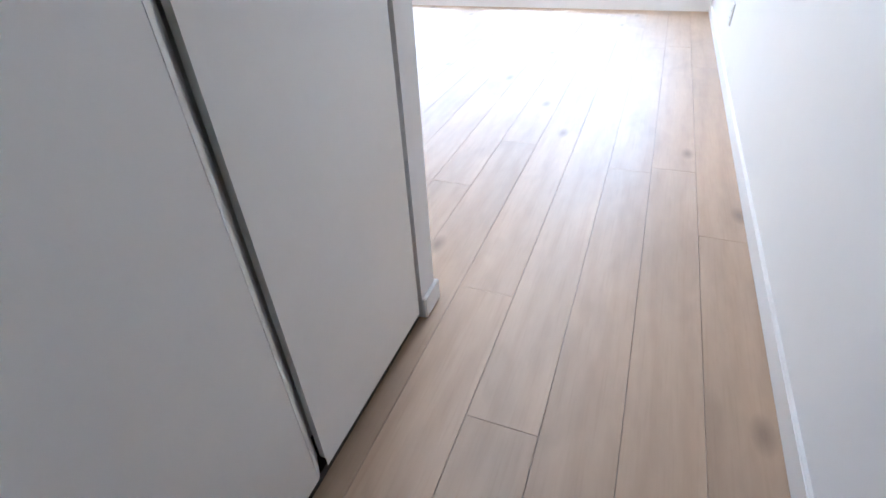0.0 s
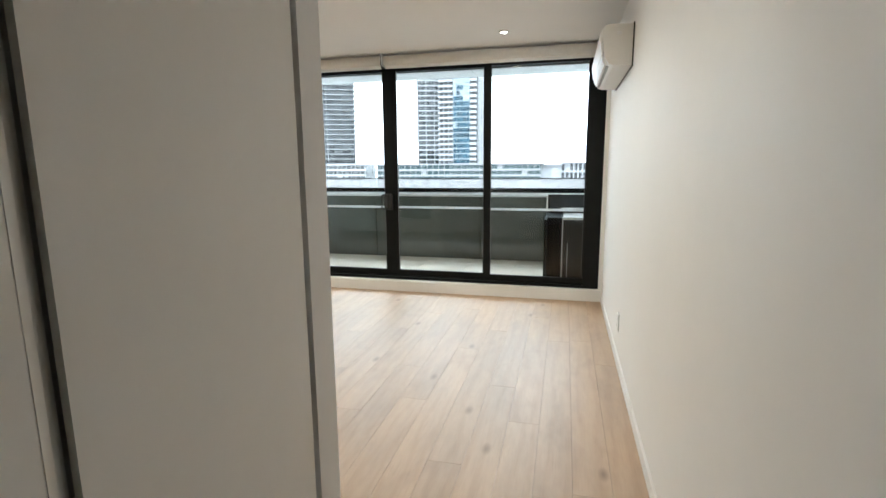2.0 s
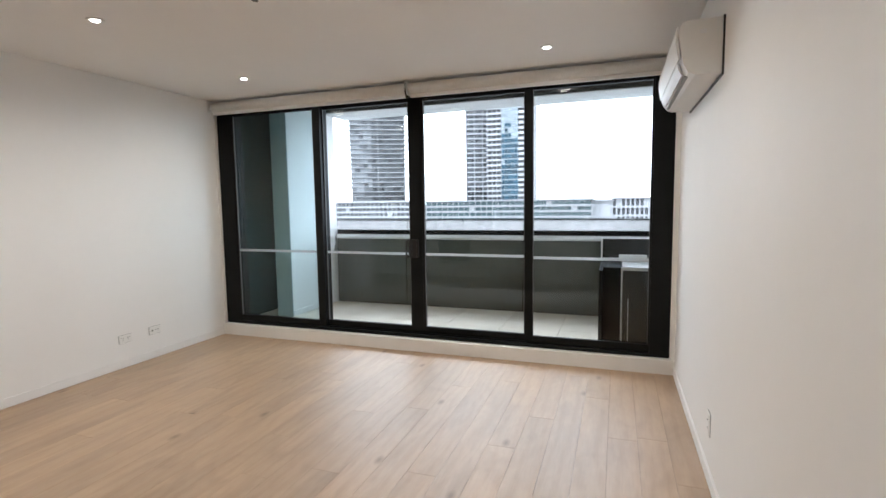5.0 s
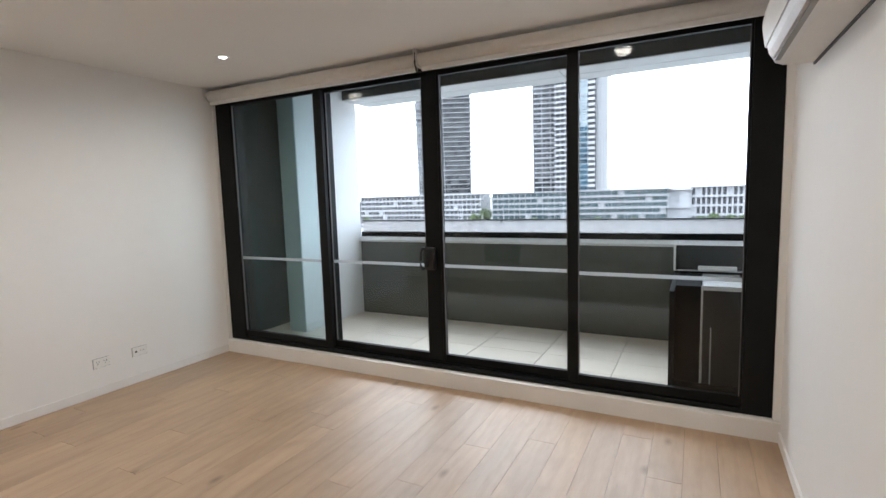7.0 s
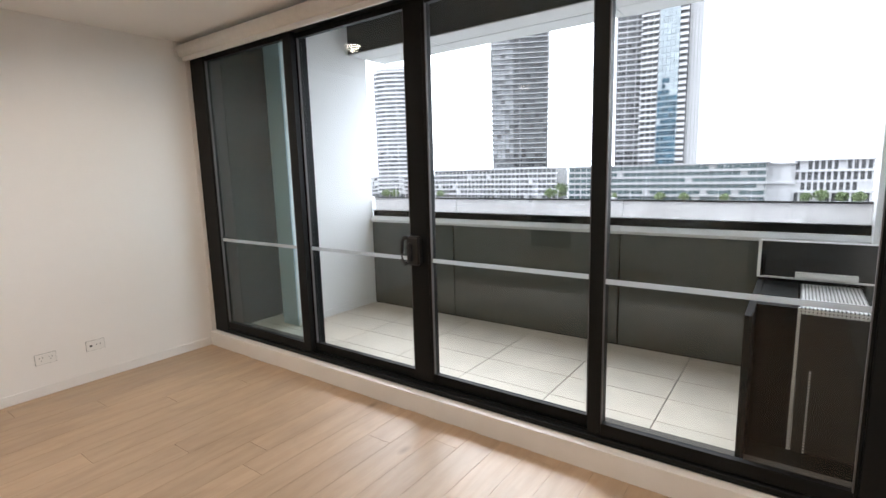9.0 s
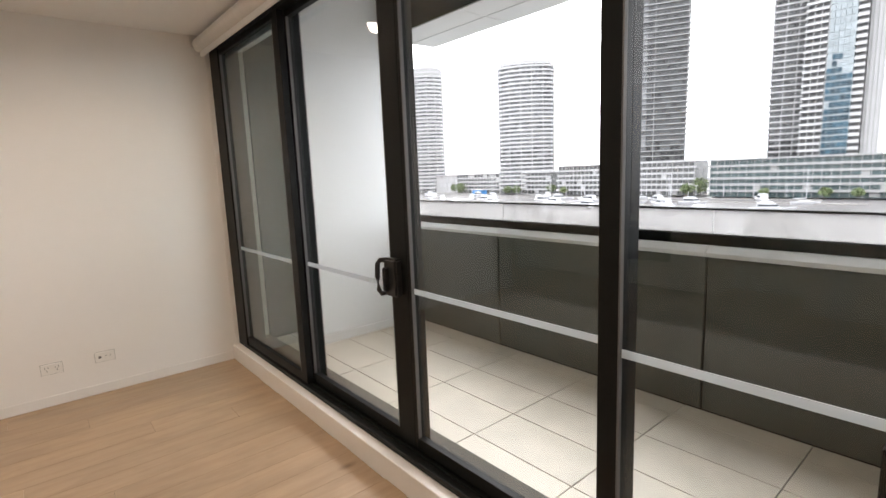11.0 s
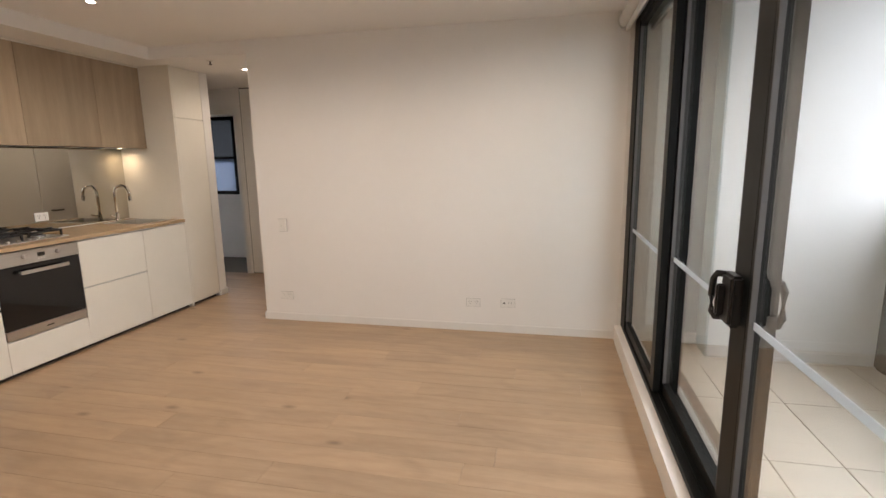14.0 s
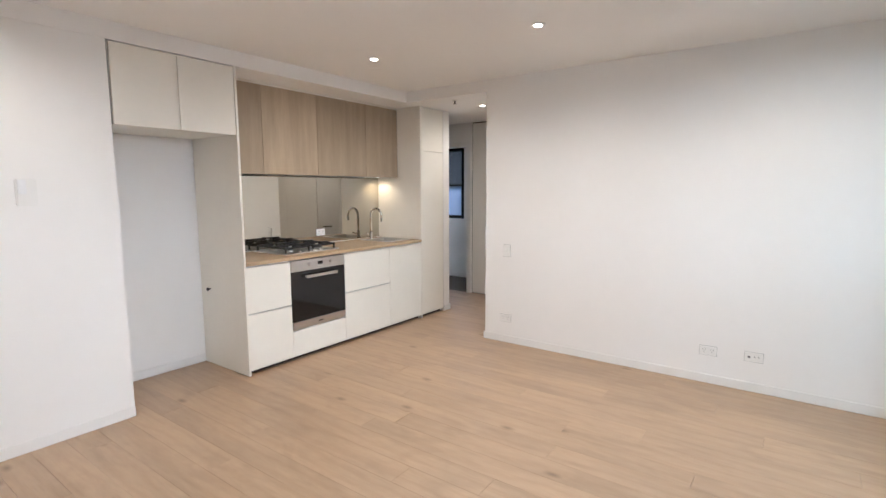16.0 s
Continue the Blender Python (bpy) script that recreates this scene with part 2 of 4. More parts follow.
STONE = mat("beige_stone", (0.47, 0.335, 0.20), 0.2, vary=0.12, scale=60, spec=0.5)
MIRROR = mat("smoked_mirror", (0.56, 0.535, 0.47), 0.02, metal=1.0, vary=0.01)
STEEL = mat("brushed_steel", (0.56, 0.54, 0.51), 0.3, metal=1.0, vary=0.08, scale=6, stretch=(1, 1, 30))
CHROME = mat("chrome", (0.75, 0.74, 0.72), 0.08, metal=1.0, vary=0.02)
OVENGLASS = mat("black_oven_glass", (0.008, 0.008, 0.009), 0.06, vary=0.2)
IRON = mat("cast_iron", (0.012, 0.012, 0.013), 0.5, vary=0.3, bump=0.2, bump_scale=200)
KICK = mat("dark_kick", (0.03, 0.026, 0.022), 0.6)
BRASS = mat("satin_lever", (0.10, 0.09, 0.08), 0.35, metal=0.8)
CARPET = mat("grey_carpet", (0.16, 0.15, 0.14), 0.95, vary=0.25, scale=40, bump=0.6, bump_scale=500)
TILE = mat("balcony_tile", (0.585, 0.535, 0.455), 0.42, vary=0.10, scale=4, rand=0.04, bump=0.08, bump_scale=120)
GROUT = mat("tile_joint", (0.10, 0.095, 0.085), 0.9)
RENDER = mat("white_render", (0.78, 0.79, 0.79), 0.8, vary=0.03, bump=0.15, bump_scale=150)
CLAD = mat("dark_cladding", (0.006, 0.007, 0.007), 0.8, vary=0.15, spec=0.06)
SPANDREL = mat("dark_spandrel_glass", (0.076, 0.086, 0.079), 0.06, vary=0.12, scale=2.5)
CAP = mat("grey_metal_cap", (0.62, 0.63, 0.63), 0.4, metal=0.1, vary=0.05)
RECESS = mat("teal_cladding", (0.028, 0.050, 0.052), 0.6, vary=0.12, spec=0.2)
SOFFIT = mat("dark_soffit", (0.035, 0.038, 0.036), 0.55, spec=0.25, vary=0.15, scale=2)
# Teal tone carries the shade on the wing wall's room-facing end.
WING_SHADE = mat("shade_toned_render", (0.36, 0.45, 0.465), 0.8, vary=0.04, bump=0.15, bump_scale=150)
SOFFIT_L = mat("pale_soffit", (0.62, 0.63, 0.63), 0.6, vary=0.04)
# Hole colour is paler than the sheet, standing in for light shining through.
PERF_LIT = dots_mat("perforated_lit_holes", (0.05, 0.05, 0.05), (0.74, 0.74, 0.73), 0.014)
PERF_D = dots_mat("perforated_black", (0.010, 0.011, 0.011), (0.035, 0.035, 0.035), 0.016)
LAMP = glow_mat("lamp_glow", (1.0, 0.90, 0.74), 14)
PUCK = glow_mat("puck_glow", (1.0, 0.80, 0.52), 6)
WHITE_EDGE = mat("white_edge", (0.8, 0.8, 0.8), 0.4)


# ---- mesh helpers ----
BASE = {}


def box(bm, x0, x1, y0, y1, z0, z1):
    v = [bm.verts.new((x, y, z)) for x in (x0, x1) for y in (y0, y1) for z in (z0, z1)]
    for q in ((0, 1, 3, 2), (4, 6, 7, 5), (0, 4, 5, 1), (2, 3, 7, 6), (0, 2, 6, 4), (1, 5, 7, 3)):
        bm.faces.new([v[i] for i in q])
    return v


def boxes(*rows, bevel=0.0, seg=1):
    bm = bmesh.new()
    for r in rows:
        box(bm, *r)
    if bevel:
        bmesh.ops.bevel(bm, geom=bm.edges[:], offset=bevel, segments=seg, affect="EDGES", clamp_overlap=True)
    return bm


def tube(points, r, sides=10, bm=None):
    """A round rod along the points."""
    bm = bm or bmesh.new()
    pts = [Vector(p) for p in points]
    rings = []
    for i, p in enumerate(pts):
        d = (pts[min(i + 1, len(pts) - 1)] - pts[max(i - 1, 0)]).normalized()
        q = d.to_track_quat("Z", "Y")
        rings.append([bm.verts.new(p + q @ Vector((r * math.cos(a), r * math.sin(a), 0))) for a in (2 * math.pi * k / sides for k in range(sides))])
    for a, b in zip(rings, rings[1:]):
        for k in range(sides):
            bm.faces.new((a[k], a[(k + 1) % sides], b[(k + 1) % sides], b[k]))
    bm.faces.new(rings[0][::-1])
    bm.faces.new(rings[-1])
    return bm


def lathe(profile, centre, sides=20, bm=None, axis="z"):
    """Turns (radius, height) pairs about an axis through centre."""
    bm = bm or bmesh.new()
    rings = []
    for r, h in profile:
        ring = []
        for k in range(sides):
            a = 2 * math.pi * k / sides
            c, s = r * math.cos(a), r * math.sin(a)
            o = {"z": (c, s, h), "y": (c, h, s), "x": (h, c, s)}[axis]
            ring.append(bm.verts.new(Vector(centre) + Vector(o)))
        rings.append(ring)
    for a, b in zip(rings, rings[1:]):
        for k in range(sides):
            bm.faces.new((a[k], a[(k + 1) % sides], b[(k + 1) % sides], b[k]))
    bm.faces.new(rings[0][::-1])
    bm.faces.new(rings[-1])
    return bm


def prism(profile, a0, a1, axis="y"):
    """Sweeps a closed outline along an axis: (x, z) along y, (y, z) along x, (x, y) along z."""
    bm = bmesh.new()
    def at(p, a):
        return {"y": (p[0], a, p[1]), "x": (a, p[0], p[1]), "z": (p[0], p[1], a)}[axis]
    f = [bm.verts.new(at(p, a0)) for p in profile]
    g = [bm.verts.new(at(p, a1)) for p in profile]
    bm.faces.new(f)
    bm.faces.new(g[::-1])
    for k in range(len(f)):
        j = (k + 1) % len(f)
        bm.faces.new((f[k], g[k], g[j], f[j]))
    return bm


def mesh_of(name, bm, material, origin=(0, 0, 0)):
    bmesh.ops.translate(bm, verts=bm.verts, vec=-Vector(origin))
    bmesh.ops.recalc_face_normals(bm, faces=bm.faces)
    me = bpy.data.meshes.new(name)
    bm.to_mesh(me)
    bm.free()
    me.materials.append(material)
    return me


def smooth(ob):
    for p in ob.data.polygons:
        p.use_smooth = True
    return ob


def thing(name, at, label, category, group="", kind=""):
    ob = new(name)
    ob.empty_display_size = 0.1
    ob.location = at
    BASE[ob.name] = Vector(at)
    return tagged(ob, label, category, group, kind)


def part(name, bm, material, parent, label=""):
    """Links a bmesh, given in world places, as one mesh under a thing or a part."""
    ob = new(name, mesh_of(name, bm, material, BASE[parent.name]))
    ob.parent = parent
    BASE[ob.name] = BASE[parent.name]
    return tagged(ob, label)


def solid(name, bm, material, label="", category="", group="", kind="structure"):
    ob = new(name, mesh_of(name, bm, material))
    BASE[ob.name] = Vector((0, 0, 0))
    return tagged(ob, label, category, group, kind)


# ---- structure ----
K, W, H, HL = -4.116, -4.52, 2.50, 2.39
solid("wall_east", boxes((0, 0.12, -6.6, 0.30, -0.06, 2.62)), PAINT, "plain white painted plaster wall", "wall")
solid("wall_west", boxes((W - 0.12, W, -3.13, 0.30, -0.06, 2.62), bevel=0.002), PAINT, "plain white painted plaster wall", "wall")
solid("wall_corridor_end", boxes((-1.6, 0, -6.72, -6.60, -0.06, 2.62)), PAINT, "plain white painted plaster wall", "wall")
solid("wall_corridor_side", boxes((-1.6, -0.864, -6.60, -5.75, -0.06, 2.62)), PAINT, "plain white painted plaster wall", "wall")
solid("wall_kitchen_stub", boxes((-1.705, -0.864, -4.200, K, -0.06, 2.389), (-1.705, -1.60, -4.77, -4.200, -0.06, 2.389)), PAINT, "white painted end wall beside the kitchen", "wall")
solid("wall_kitchen_back", boxes((-5.29, -1.60, -4.89, -4.77, -0.06, 2.62)), PAINT, "white painted wall behind the kitchen", "wall")
solid("wall_kitchen_end", boxes((-5.29, -5.172, -4.77, K, -0.06, 2.389)), PAINT, "white painted end wall beside the pantry", "wall")
DX0, DX1 = -5.62, -5.19
solid("wall_hall_north", boxes((DX1, W - 0.12, -3.13, -3.03, -0.06, 2.62), (-6.37, DX0, -3.13, -3.03, -0.06, 2.62), (DX0, DX1, -3.13, -3.03, 2.06, 2.62)), PAINT, "white painted hall wall with a door", "wall")
solid("wall_hall_west", boxes((-6.37, -6.25, -4.475, -4.405, -0.06, 2.62), (-6.37, -6.25, -5.60, -5.27, -0.06, 2.62), (-6.37, -6.25, -5.27, -4.475, 2.075, 2.62), (-6.37, -6.25, -3.55, -3.13, -0.06, 2.62), (-6.37, -6.30, -4.405, -3.55, -0.06, 2.62)), PAINT, "white painted hall wall with a bedroom doorway", "wall")
solid("wall_hall_south", boxes((-6.37, -5.17, -5.72, -5.60, -0.06, 2.62)), PAINT, "plain white painted plaster wall", "wall")
solid("wall_hall_east", boxes((-5.29, -5.17, -5.60, -4.89, -0.06, 2.62)), PAINT, "plain white painted plaster wall", "wall")
solid("wall_bedroom_west", boxes((-7.37, -7.25, -7.30, -3.9, -0.06, 0.985), (-7.37, -7.25, -7.30, -3.9, 2.15, 2.62), (-7.37, -7.25, -5.20, -3.9, 0.985, 2.15), (-7.37, -7.25, -7.30, -7.0, 0.985, 2.15)), PAINT, "white bedroom wall with a window", "wall")
solid("wall_bedroom_south", boxes((-7.25, -6.25, -7.30, -7.18, -0.06, 2.62)), PAINT, "plain white painted plaster wall", "wall")
solid("wall_bedroom_east", boxes((-6.37, -6.25, -7.18, -5.721, -0.06, 2.62)), PAINT, "plain white painted plaster wall", "wall")
solid("wall_bedroom_north", boxes((-7.37, -6.37, -4.02, -3.9, -0.06, 2.62)), PAINT, "plain white painted plaster wall", "wall")
solid("wall_window_upstand", boxes((W, 0, 0, 0.30, -0.06, 0.118), bevel=0.003), TRIM, "white painted upstand under the sliding windows", "wall")
solid("wall_window_head", boxes((W, 0, 0.05, 0.30, 2.42, 2.62)), PAINT, "white painted head above the sliding windows", "wall")
solid("wall_window_reveal", boxes((W, -4.508, 0.02, 0.30, 0.12, 2.42), (-0.037, 0, 0.02, 0.30, 0.12, 2.42)), TRIM, "white painted window reveal", "wall")
solid("ceiling", boxes((W, 0, K, 0.05, H, 2.62)), CEIL, "flat white plasterboard ceiling", "ceiling")
solid("ceiling_low", boxes((-7.37, W, -5.60, -3.13, HL, 2.62), (-7.25, -6.37, -7.18, -5.60, HL, 2.62), (W, -0.864, -4.77, K, HL, 2.62), (-1.6, 0, -6.60, -4.77, HL, 2.62), (-0.864, 0, -4.77, K, HL, 2.62)), CEIL, "lowered white ceiling over kitchen and hall", "ceiling")
solid("floor_base", boxes((-6.37, 0, -6.60, 0, -0.06, -0.012)), SUBFLOOR, "dark underlay showing in the board joints", "floor")
solid("floor_bedroom", boxes((-7.25, -6.262, -7.18, -4.02, -0.06, -0.002)), CARPET, "grey loop pile bedroom carpet", "floor")


def skirting(name, x0, x1, y0, y1):
    solid(name, boxes((x0, x1, y0, y1, 0.0, 0.068), bevel=0.003, seg=2), TRIM, "white painted skirting board", "skirting")


skirting("baseboard_east", -0.012, 0, -6.60, 0)
skirting("baseboard_west", W, W + 0.012, -3.13, 0)
skirting("baseboard_west_end", W - 0.12, W + 0.012, -3.142, -3.13)
skirting("baseboard_stub", -1.705, -0.864, K, K + 0.012)
skirting("baseboard_stub_end", -0.864, -0.852, -4.200, K + 0.012)
skirting("baseboard_nook_back", -2.53, -1.705, -4.77, -4.758)
skirting("baseboard_pantry_end", -5.302, -5.172, K, K + 0.012)
skirting("baseboard_hall_north", DX1 + 0.06, W - 0.12, -3.142, -3.13)
skirting("baseboard_bedroom", -7.25, -7.238, -7.18, -4.02)

# floor boards
PW = 0.165
BOARDS = {}
floor = thing("floor", (0, 0, 0), "pale brushed oak floorboards running to the windows", "floor", kind="structure")


def board_mesh(w, length):
    key = (round(w, 3), round(length, 2))
    if key not in BOARDS:
        bm = bmesh.new()
        g, c = 0.0007, 0.0002
        a = [(g, g), (w - g, g), (w - g, length - g), (g, length - g)]
        b = [(g + c, g + c), (w - g - c, g + c), (w - g - c, length - g - c), (g + c, length - g - c)]
        lo = [bm.verts.new((x, y, -0.012)) for x, y in a]
        mi = [bm.verts.new((x, y, -c * 0.7)) for x, y in a]
        hi = [bm.verts.new((x, y, 0)) for x, y in b]
        for k in range(4):
            j = (k + 1) % 4
            bm.faces.new((lo[k], lo[j], mi[j], mi[k]))
            bm.faces.new((mi[k], mi[j], hi[j], hi[k]))
        bm.faces.new(hi)
        BOARDS[key] = mesh_of("floorboard", bm, OAK)
    return BOARDS[key]


FIRST_JOINT = {0: -3.56, 1: -5.0, 2: -3.15, 3: -4.457, 4: -4.04, 5: -4.9}


def lay_boards():
    rng = random.Random(4)
    for i in range(38):
        x1 = 0.010 - PW * i
        x0 = x1 - PW
        c = (x0 + x1) / 2
        if x1 > -0.86:
            lo, hi = -6.6, 0.0
        elif x1 > -2.6:
            lo, hi = -4.77, 0.0
        elif x1 > W + 0.02:
            lo, hi = -4.25, 0.0
        elif x1 > -5.3:
            lo, hi = -4.25, -3.13
        else:
            lo, hi = -5.6, -3.13
        y = lo - [0.35, 1.25, 0.8, 1.6, 0.1, 1.05][i % 6] - rng.random() * 0.25
        if i in FIRST_JOINT:
            y = FIRST_JOINT[i] - 3.8
        while y < hi - 0.02:
            a, b = max(y, lo), min(y + 1.9, hi)
            if b - a > 0.03:
                ob = new("floorboard", board_mesh(PW, round(b - a, 2)))
                ob.location = (x0, a, 0)
                ob.parent = floor
            y += 1.9

# ---- sliding windows ----
win = thing("window_1", (-2.27, 0.05, 0.12), "black aluminium sliding balcony windows, closed", "window", kind="structure")
wf = part("window_frame", boxes((-4.508, -4.318, 0.05, 0.20, 0.121, 2.419), (-0.190, -0.037, 0.05, 0.20, 0.121, 2.419), (-4.318, -0.190, 0.05, 0.20, 0.121, 0.150), (-4.318, -0.190, 0.052, 0.19, 2.375, 2.419), bevel=0.002), FRAME, win)
part("track", boxes((-4.318, -0.190, 0.088, 0.096, 0.150, 0.160), (-4.318, -0.190, 0.135, 0.143, 0.150, 0.160)), FRAME, wf)


def sash(x0, x1, y, stile_l, stile_r, glass, strip):
    """One glazed leaf: stiles, rails, gasket and pane."""
    z0, z1, d = 0.158, 2.375, 0.040
    s = part("sash", boxes((x0, x0 + stile_l, y, y + d, z0, z1), (x1 - stile_r, x1, y, y + d, z0, z1), (x0 + stile_l, x1 - stile_r, y + 0.002, y + d - 0.002, z0, 0.218), (x0 + stile_l, x1 - stile_r, y + 0.002, y + d - 0.002, 2.340, z1), bevel=0.0015), FRAME, win)
    gx0, gx1 = x0 + stile_l - 0.004, x1 - stile_r + 0.004
    p = part("pane", boxes((gx0, gx1, y + 0.017, y + 0.023, 0.214, 2.344)), glass, s, "clear glass pane")
    p.visible_shadow = False
    part("gasket", boxes((gx0 + 0.004, gx0 + 0.009, y - 0.001, y + 0.017, 0.218, 2.34), (gx1 - 0.009, gx1 - 0.004, y - 0.001, y + 0.017, 0.218, 2.34), bevel=0.001), GASKET, s)
    part("decal", boxes((gx0 + 0.004, gx1 - 0.004, y + 0.013, y + 0.0165, strip - 0.012, strip + 0.012)), FROST, s, "pale safety strip stuck across the glass")
    return s


sash(-4.318, -3.248, 0.060, 0.010, 0.079, GLASS_L, 0.924)
door_leaf = sash(-3.330, -2.190, 0.108, 0.086, 0.125, GLASS, 0.918)
sash(-2.189, -1.158, 0.108, 0.022, 0.064, GLASS, 0.918)
sash(-1.205, -0.190, 0.062, 0.064, 0.012, GLASS, 0.914)
part("mullion", boxes((-2.326, -2.192, 0.149, 0.199, 0.150, 2.375), bevel=0.0015), FRAME, win)
part("mullion", boxes((-1.222, -1.159, 0.149, 0.199, 0.150, 2.375), bevel=0.0015), FRAME, win)
part("mullion", boxes((-3.328, -3.252, 0.149, 0.199, 0.150, 2.375), bevel=0.0015), FRAME, win)


def pull(x, y, z, depth):
    """A D shaped pull with its lock plate."""
    h = part("handle", tube([(x - 0.005, y - 0.002, z - 0.075), (x - 0.016, y - depth, z - 0.078), (x - 0.024, y - depth * 1.15, z - 0.06), (x - 0.026, y - depth * 1.2, z), (x - 0.024, y - depth * 1.15, z + 0.06), (x - 0.016, y - depth, z + 0.078), (x - 0.005, y - 0.002, z + 0.075)], 0.012, 8), BLACK, door_leaf, "black plastic pull handle")
    smooth(h)
    part("lock", boxes((x - 0.010, x + 0.085, y - 0.042, y + 0.001, z - 0.088, z + 0.088), bevel=0.010, seg=3), BLACK, h)
    part("latch", boxes((x + 0.014, x + 0.034, y - 0.068, y - 0.040, z - 0.06, z + 0.05), bevel=0.005, seg=2), BLACK, h)


pull(-2.308, 0.108, 0.974, 0.054)
out_pull = part("outer_handle", tube([(-2.26, 0.197, 0.89), (-2.25, 0.225, 0.893), (-2.25, 0.236, 0.92), (-2.25, 0.236, 1.01), (-2.25, 0.225, 1.037), (-2.26, 0.197, 1.04)], 0.013, 8), FRAME, door_leaf)
win2 = thing("window_2", (-7.31, -5.4, 0.985), "dark framed bedroom window with a frosted lower pane", "window", kind="structure")
f2 = part("window_frame", boxes((-7.35, -7.27, -7.0, -5.20, 0.985, 1.04), (-7.35, -7.27, -7.0, -5.20, 2.10, 2.15), (-7.35, -7.27, -5.265, -5.20, 1.04, 2.10), (-7.35, -7.27, -7.0, -6.94, 1.04, 2.10), (-7.345, -7.275, -6.94, -5.265, 1.525, 1.56)), FRAME, win2)
for zz in ((1.04, 1.525, FROSTED), (1.56, 2.10, GLASS)):
    part("pane", boxes((-7.313, -7.307, -6.94, -5.265, zz[0], zz[1])), zz[2], f2).visible_shadow = False


# ---- roller blinds ----
def blind(x0, x1, chain_x):
    b = thing("roller_blind", ((x0 + x1) / 2, 0.0, 2.42), "rolled up cream roller blind above the windows", "blind", "blinds over the windows")
    prof = [(-0.045 + 0.046 * math.cos(a) + 0.02, 2.428 + 0.046 * math.sin(a)) for a in (2 * math.pi * k / 18 for k in range(18))]
    smooth(part("fabric_roll", prism(prof, x0 + 0.012, x1 - 0.012, "x"), BLIND, b))
    part("hem_bar", boxes((x0 + 0.015, x1 - 0.015, -0.018, 0.002, 2.352, 2.386), bevel=0.003, seg=2), PLASTIC, b)
    for xx in (x0, x1 - 0.006):
        part("bracket", boxes((xx, xx + 0.006, -0.075, 0.045, 2.378, 2.499), bevel=0.001), PLASTIC, b)
    part("chain", tube([(chain_x, -0.066, 2.47), (chain_x + 0.004, -0.072, 2.40), (chain_x + 0.006, -0.05, 2.34)], 0.007, 6), BLACK if chain_x > -3 else PLASTIC, b)


blind(-4.505, -2.262, -4.47)
blind(-2.250, -0.03, -2.262)


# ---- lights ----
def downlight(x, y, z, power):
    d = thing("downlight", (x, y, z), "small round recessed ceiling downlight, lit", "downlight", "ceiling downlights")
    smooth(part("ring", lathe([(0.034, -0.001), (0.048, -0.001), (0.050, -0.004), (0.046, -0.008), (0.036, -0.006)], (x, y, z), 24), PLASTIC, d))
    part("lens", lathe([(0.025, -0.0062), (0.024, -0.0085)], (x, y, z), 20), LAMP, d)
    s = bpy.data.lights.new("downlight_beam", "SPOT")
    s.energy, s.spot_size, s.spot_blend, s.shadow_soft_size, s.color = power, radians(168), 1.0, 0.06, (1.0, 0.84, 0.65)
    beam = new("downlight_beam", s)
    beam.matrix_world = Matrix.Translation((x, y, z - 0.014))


for x, y in ((-3.34, -3.45), (-3.36, -2.06), (-3.52, -0.65), (-0.95, -0.54), (-1.0, -2.06)):
    downlight(x, y, H, LAMP_W)
# Unseen downlight, added to brighten the stub wall and complete the grid.
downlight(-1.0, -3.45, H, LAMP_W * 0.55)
downlight(-5.15, -3.56, HL, LAMP_W * 0.55)


def sprinkler(x, y, z):
    s = thing("sprinkler", (x, y, z), "small chrome fire sprinkler head on the ceiling", "sprinkler", "ceiling sprinklers")
    smooth(part("rosette", lathe([(0.032, 0), (0.030, -0.006), (0.012, -0.009)], (x, y, z), 18), PLASTIC, s))
    part("head", tube([(x, y, z - 0.006), (x, y, z - 0.035)], 0.007, 8), BRASS, s)
    part("deflector", lathe([(0.016, -0.035), (0.018, -0.038)], (x, y, z), 12), BRASS, s)


sprinkler(-2.25, -2.02, H)
sprinkler(-4.70, -3.62, HL)

# ---- wall fittings ----
def socket(name, at, face, w, h, label, group, holes):
    """A plate on a wall; face is the way it looks."""
    x, y, z = at
    t = 0.009
    def plate(u0, u1, v0, v1, d0, d1):
        if face == "x":
            return (x + d0, x + d1, y + u0, y + u1, z + v0, z + v1)
        if face == "-x":
            return (x - d1, x - d0, y + u0, y + u1, z + v0, z + v1)
        return (x + u0, x + u1, y + d0, y + d1, z + v0, z + v1)
    o = thing(name, at, label, "socket" if holes else "switch", group)
    # Grey rim wider than the plate, drawn as its shadow outline on the wall.
    part("shadow_rim", boxes(plate(-w / 2 - 0.002, w / 2 + 0.002, -h / 2 - 0.002, h / 2 + 0.002, 0, 0.003)), PLASTIC_D, o)
    p = part("plate", boxes(plate(-w / 2, w / 2, -h / 2, h / 2, 0, t), bevel=0.003, seg=2), PLASTIC, o)
    for u, v, ww, hh in holes:
        part("slot", boxes(plate(u - ww / 2, u + ww / 2, v - hh / 2, v + hh / 2, t - 0.001, t + 0.001)), BLACK, p)
    return o, plate


PINS = [(-0.036, 0.010, 0.003, 0.009), (-0.018, 0.010, 0.003, 0.009), (-0.027, -0.008, 0.003, 0.010), (0.018, 0.010, 0.003, 0.009), (0.036, 0.010, 0.003, 0.009), (0.027, -0.008, 0.003, 0.010)]
socket("power_socket", (W, -1.150, 0.252), "x", 0.115, 0.070, "white double power socket low on the wall", "wall sockets", PINS)
socket("data_socket", (W, -0.855, 0.258), "x", 0.115, 0.070, "white data and aerial socket low on the wall", "wall sockets", [(-0.03, 0.0, 0.016, 0.014), (0.005, 0.004, 0.006, 0.006), (0.03, 0.004, 0.006, 0.006)])
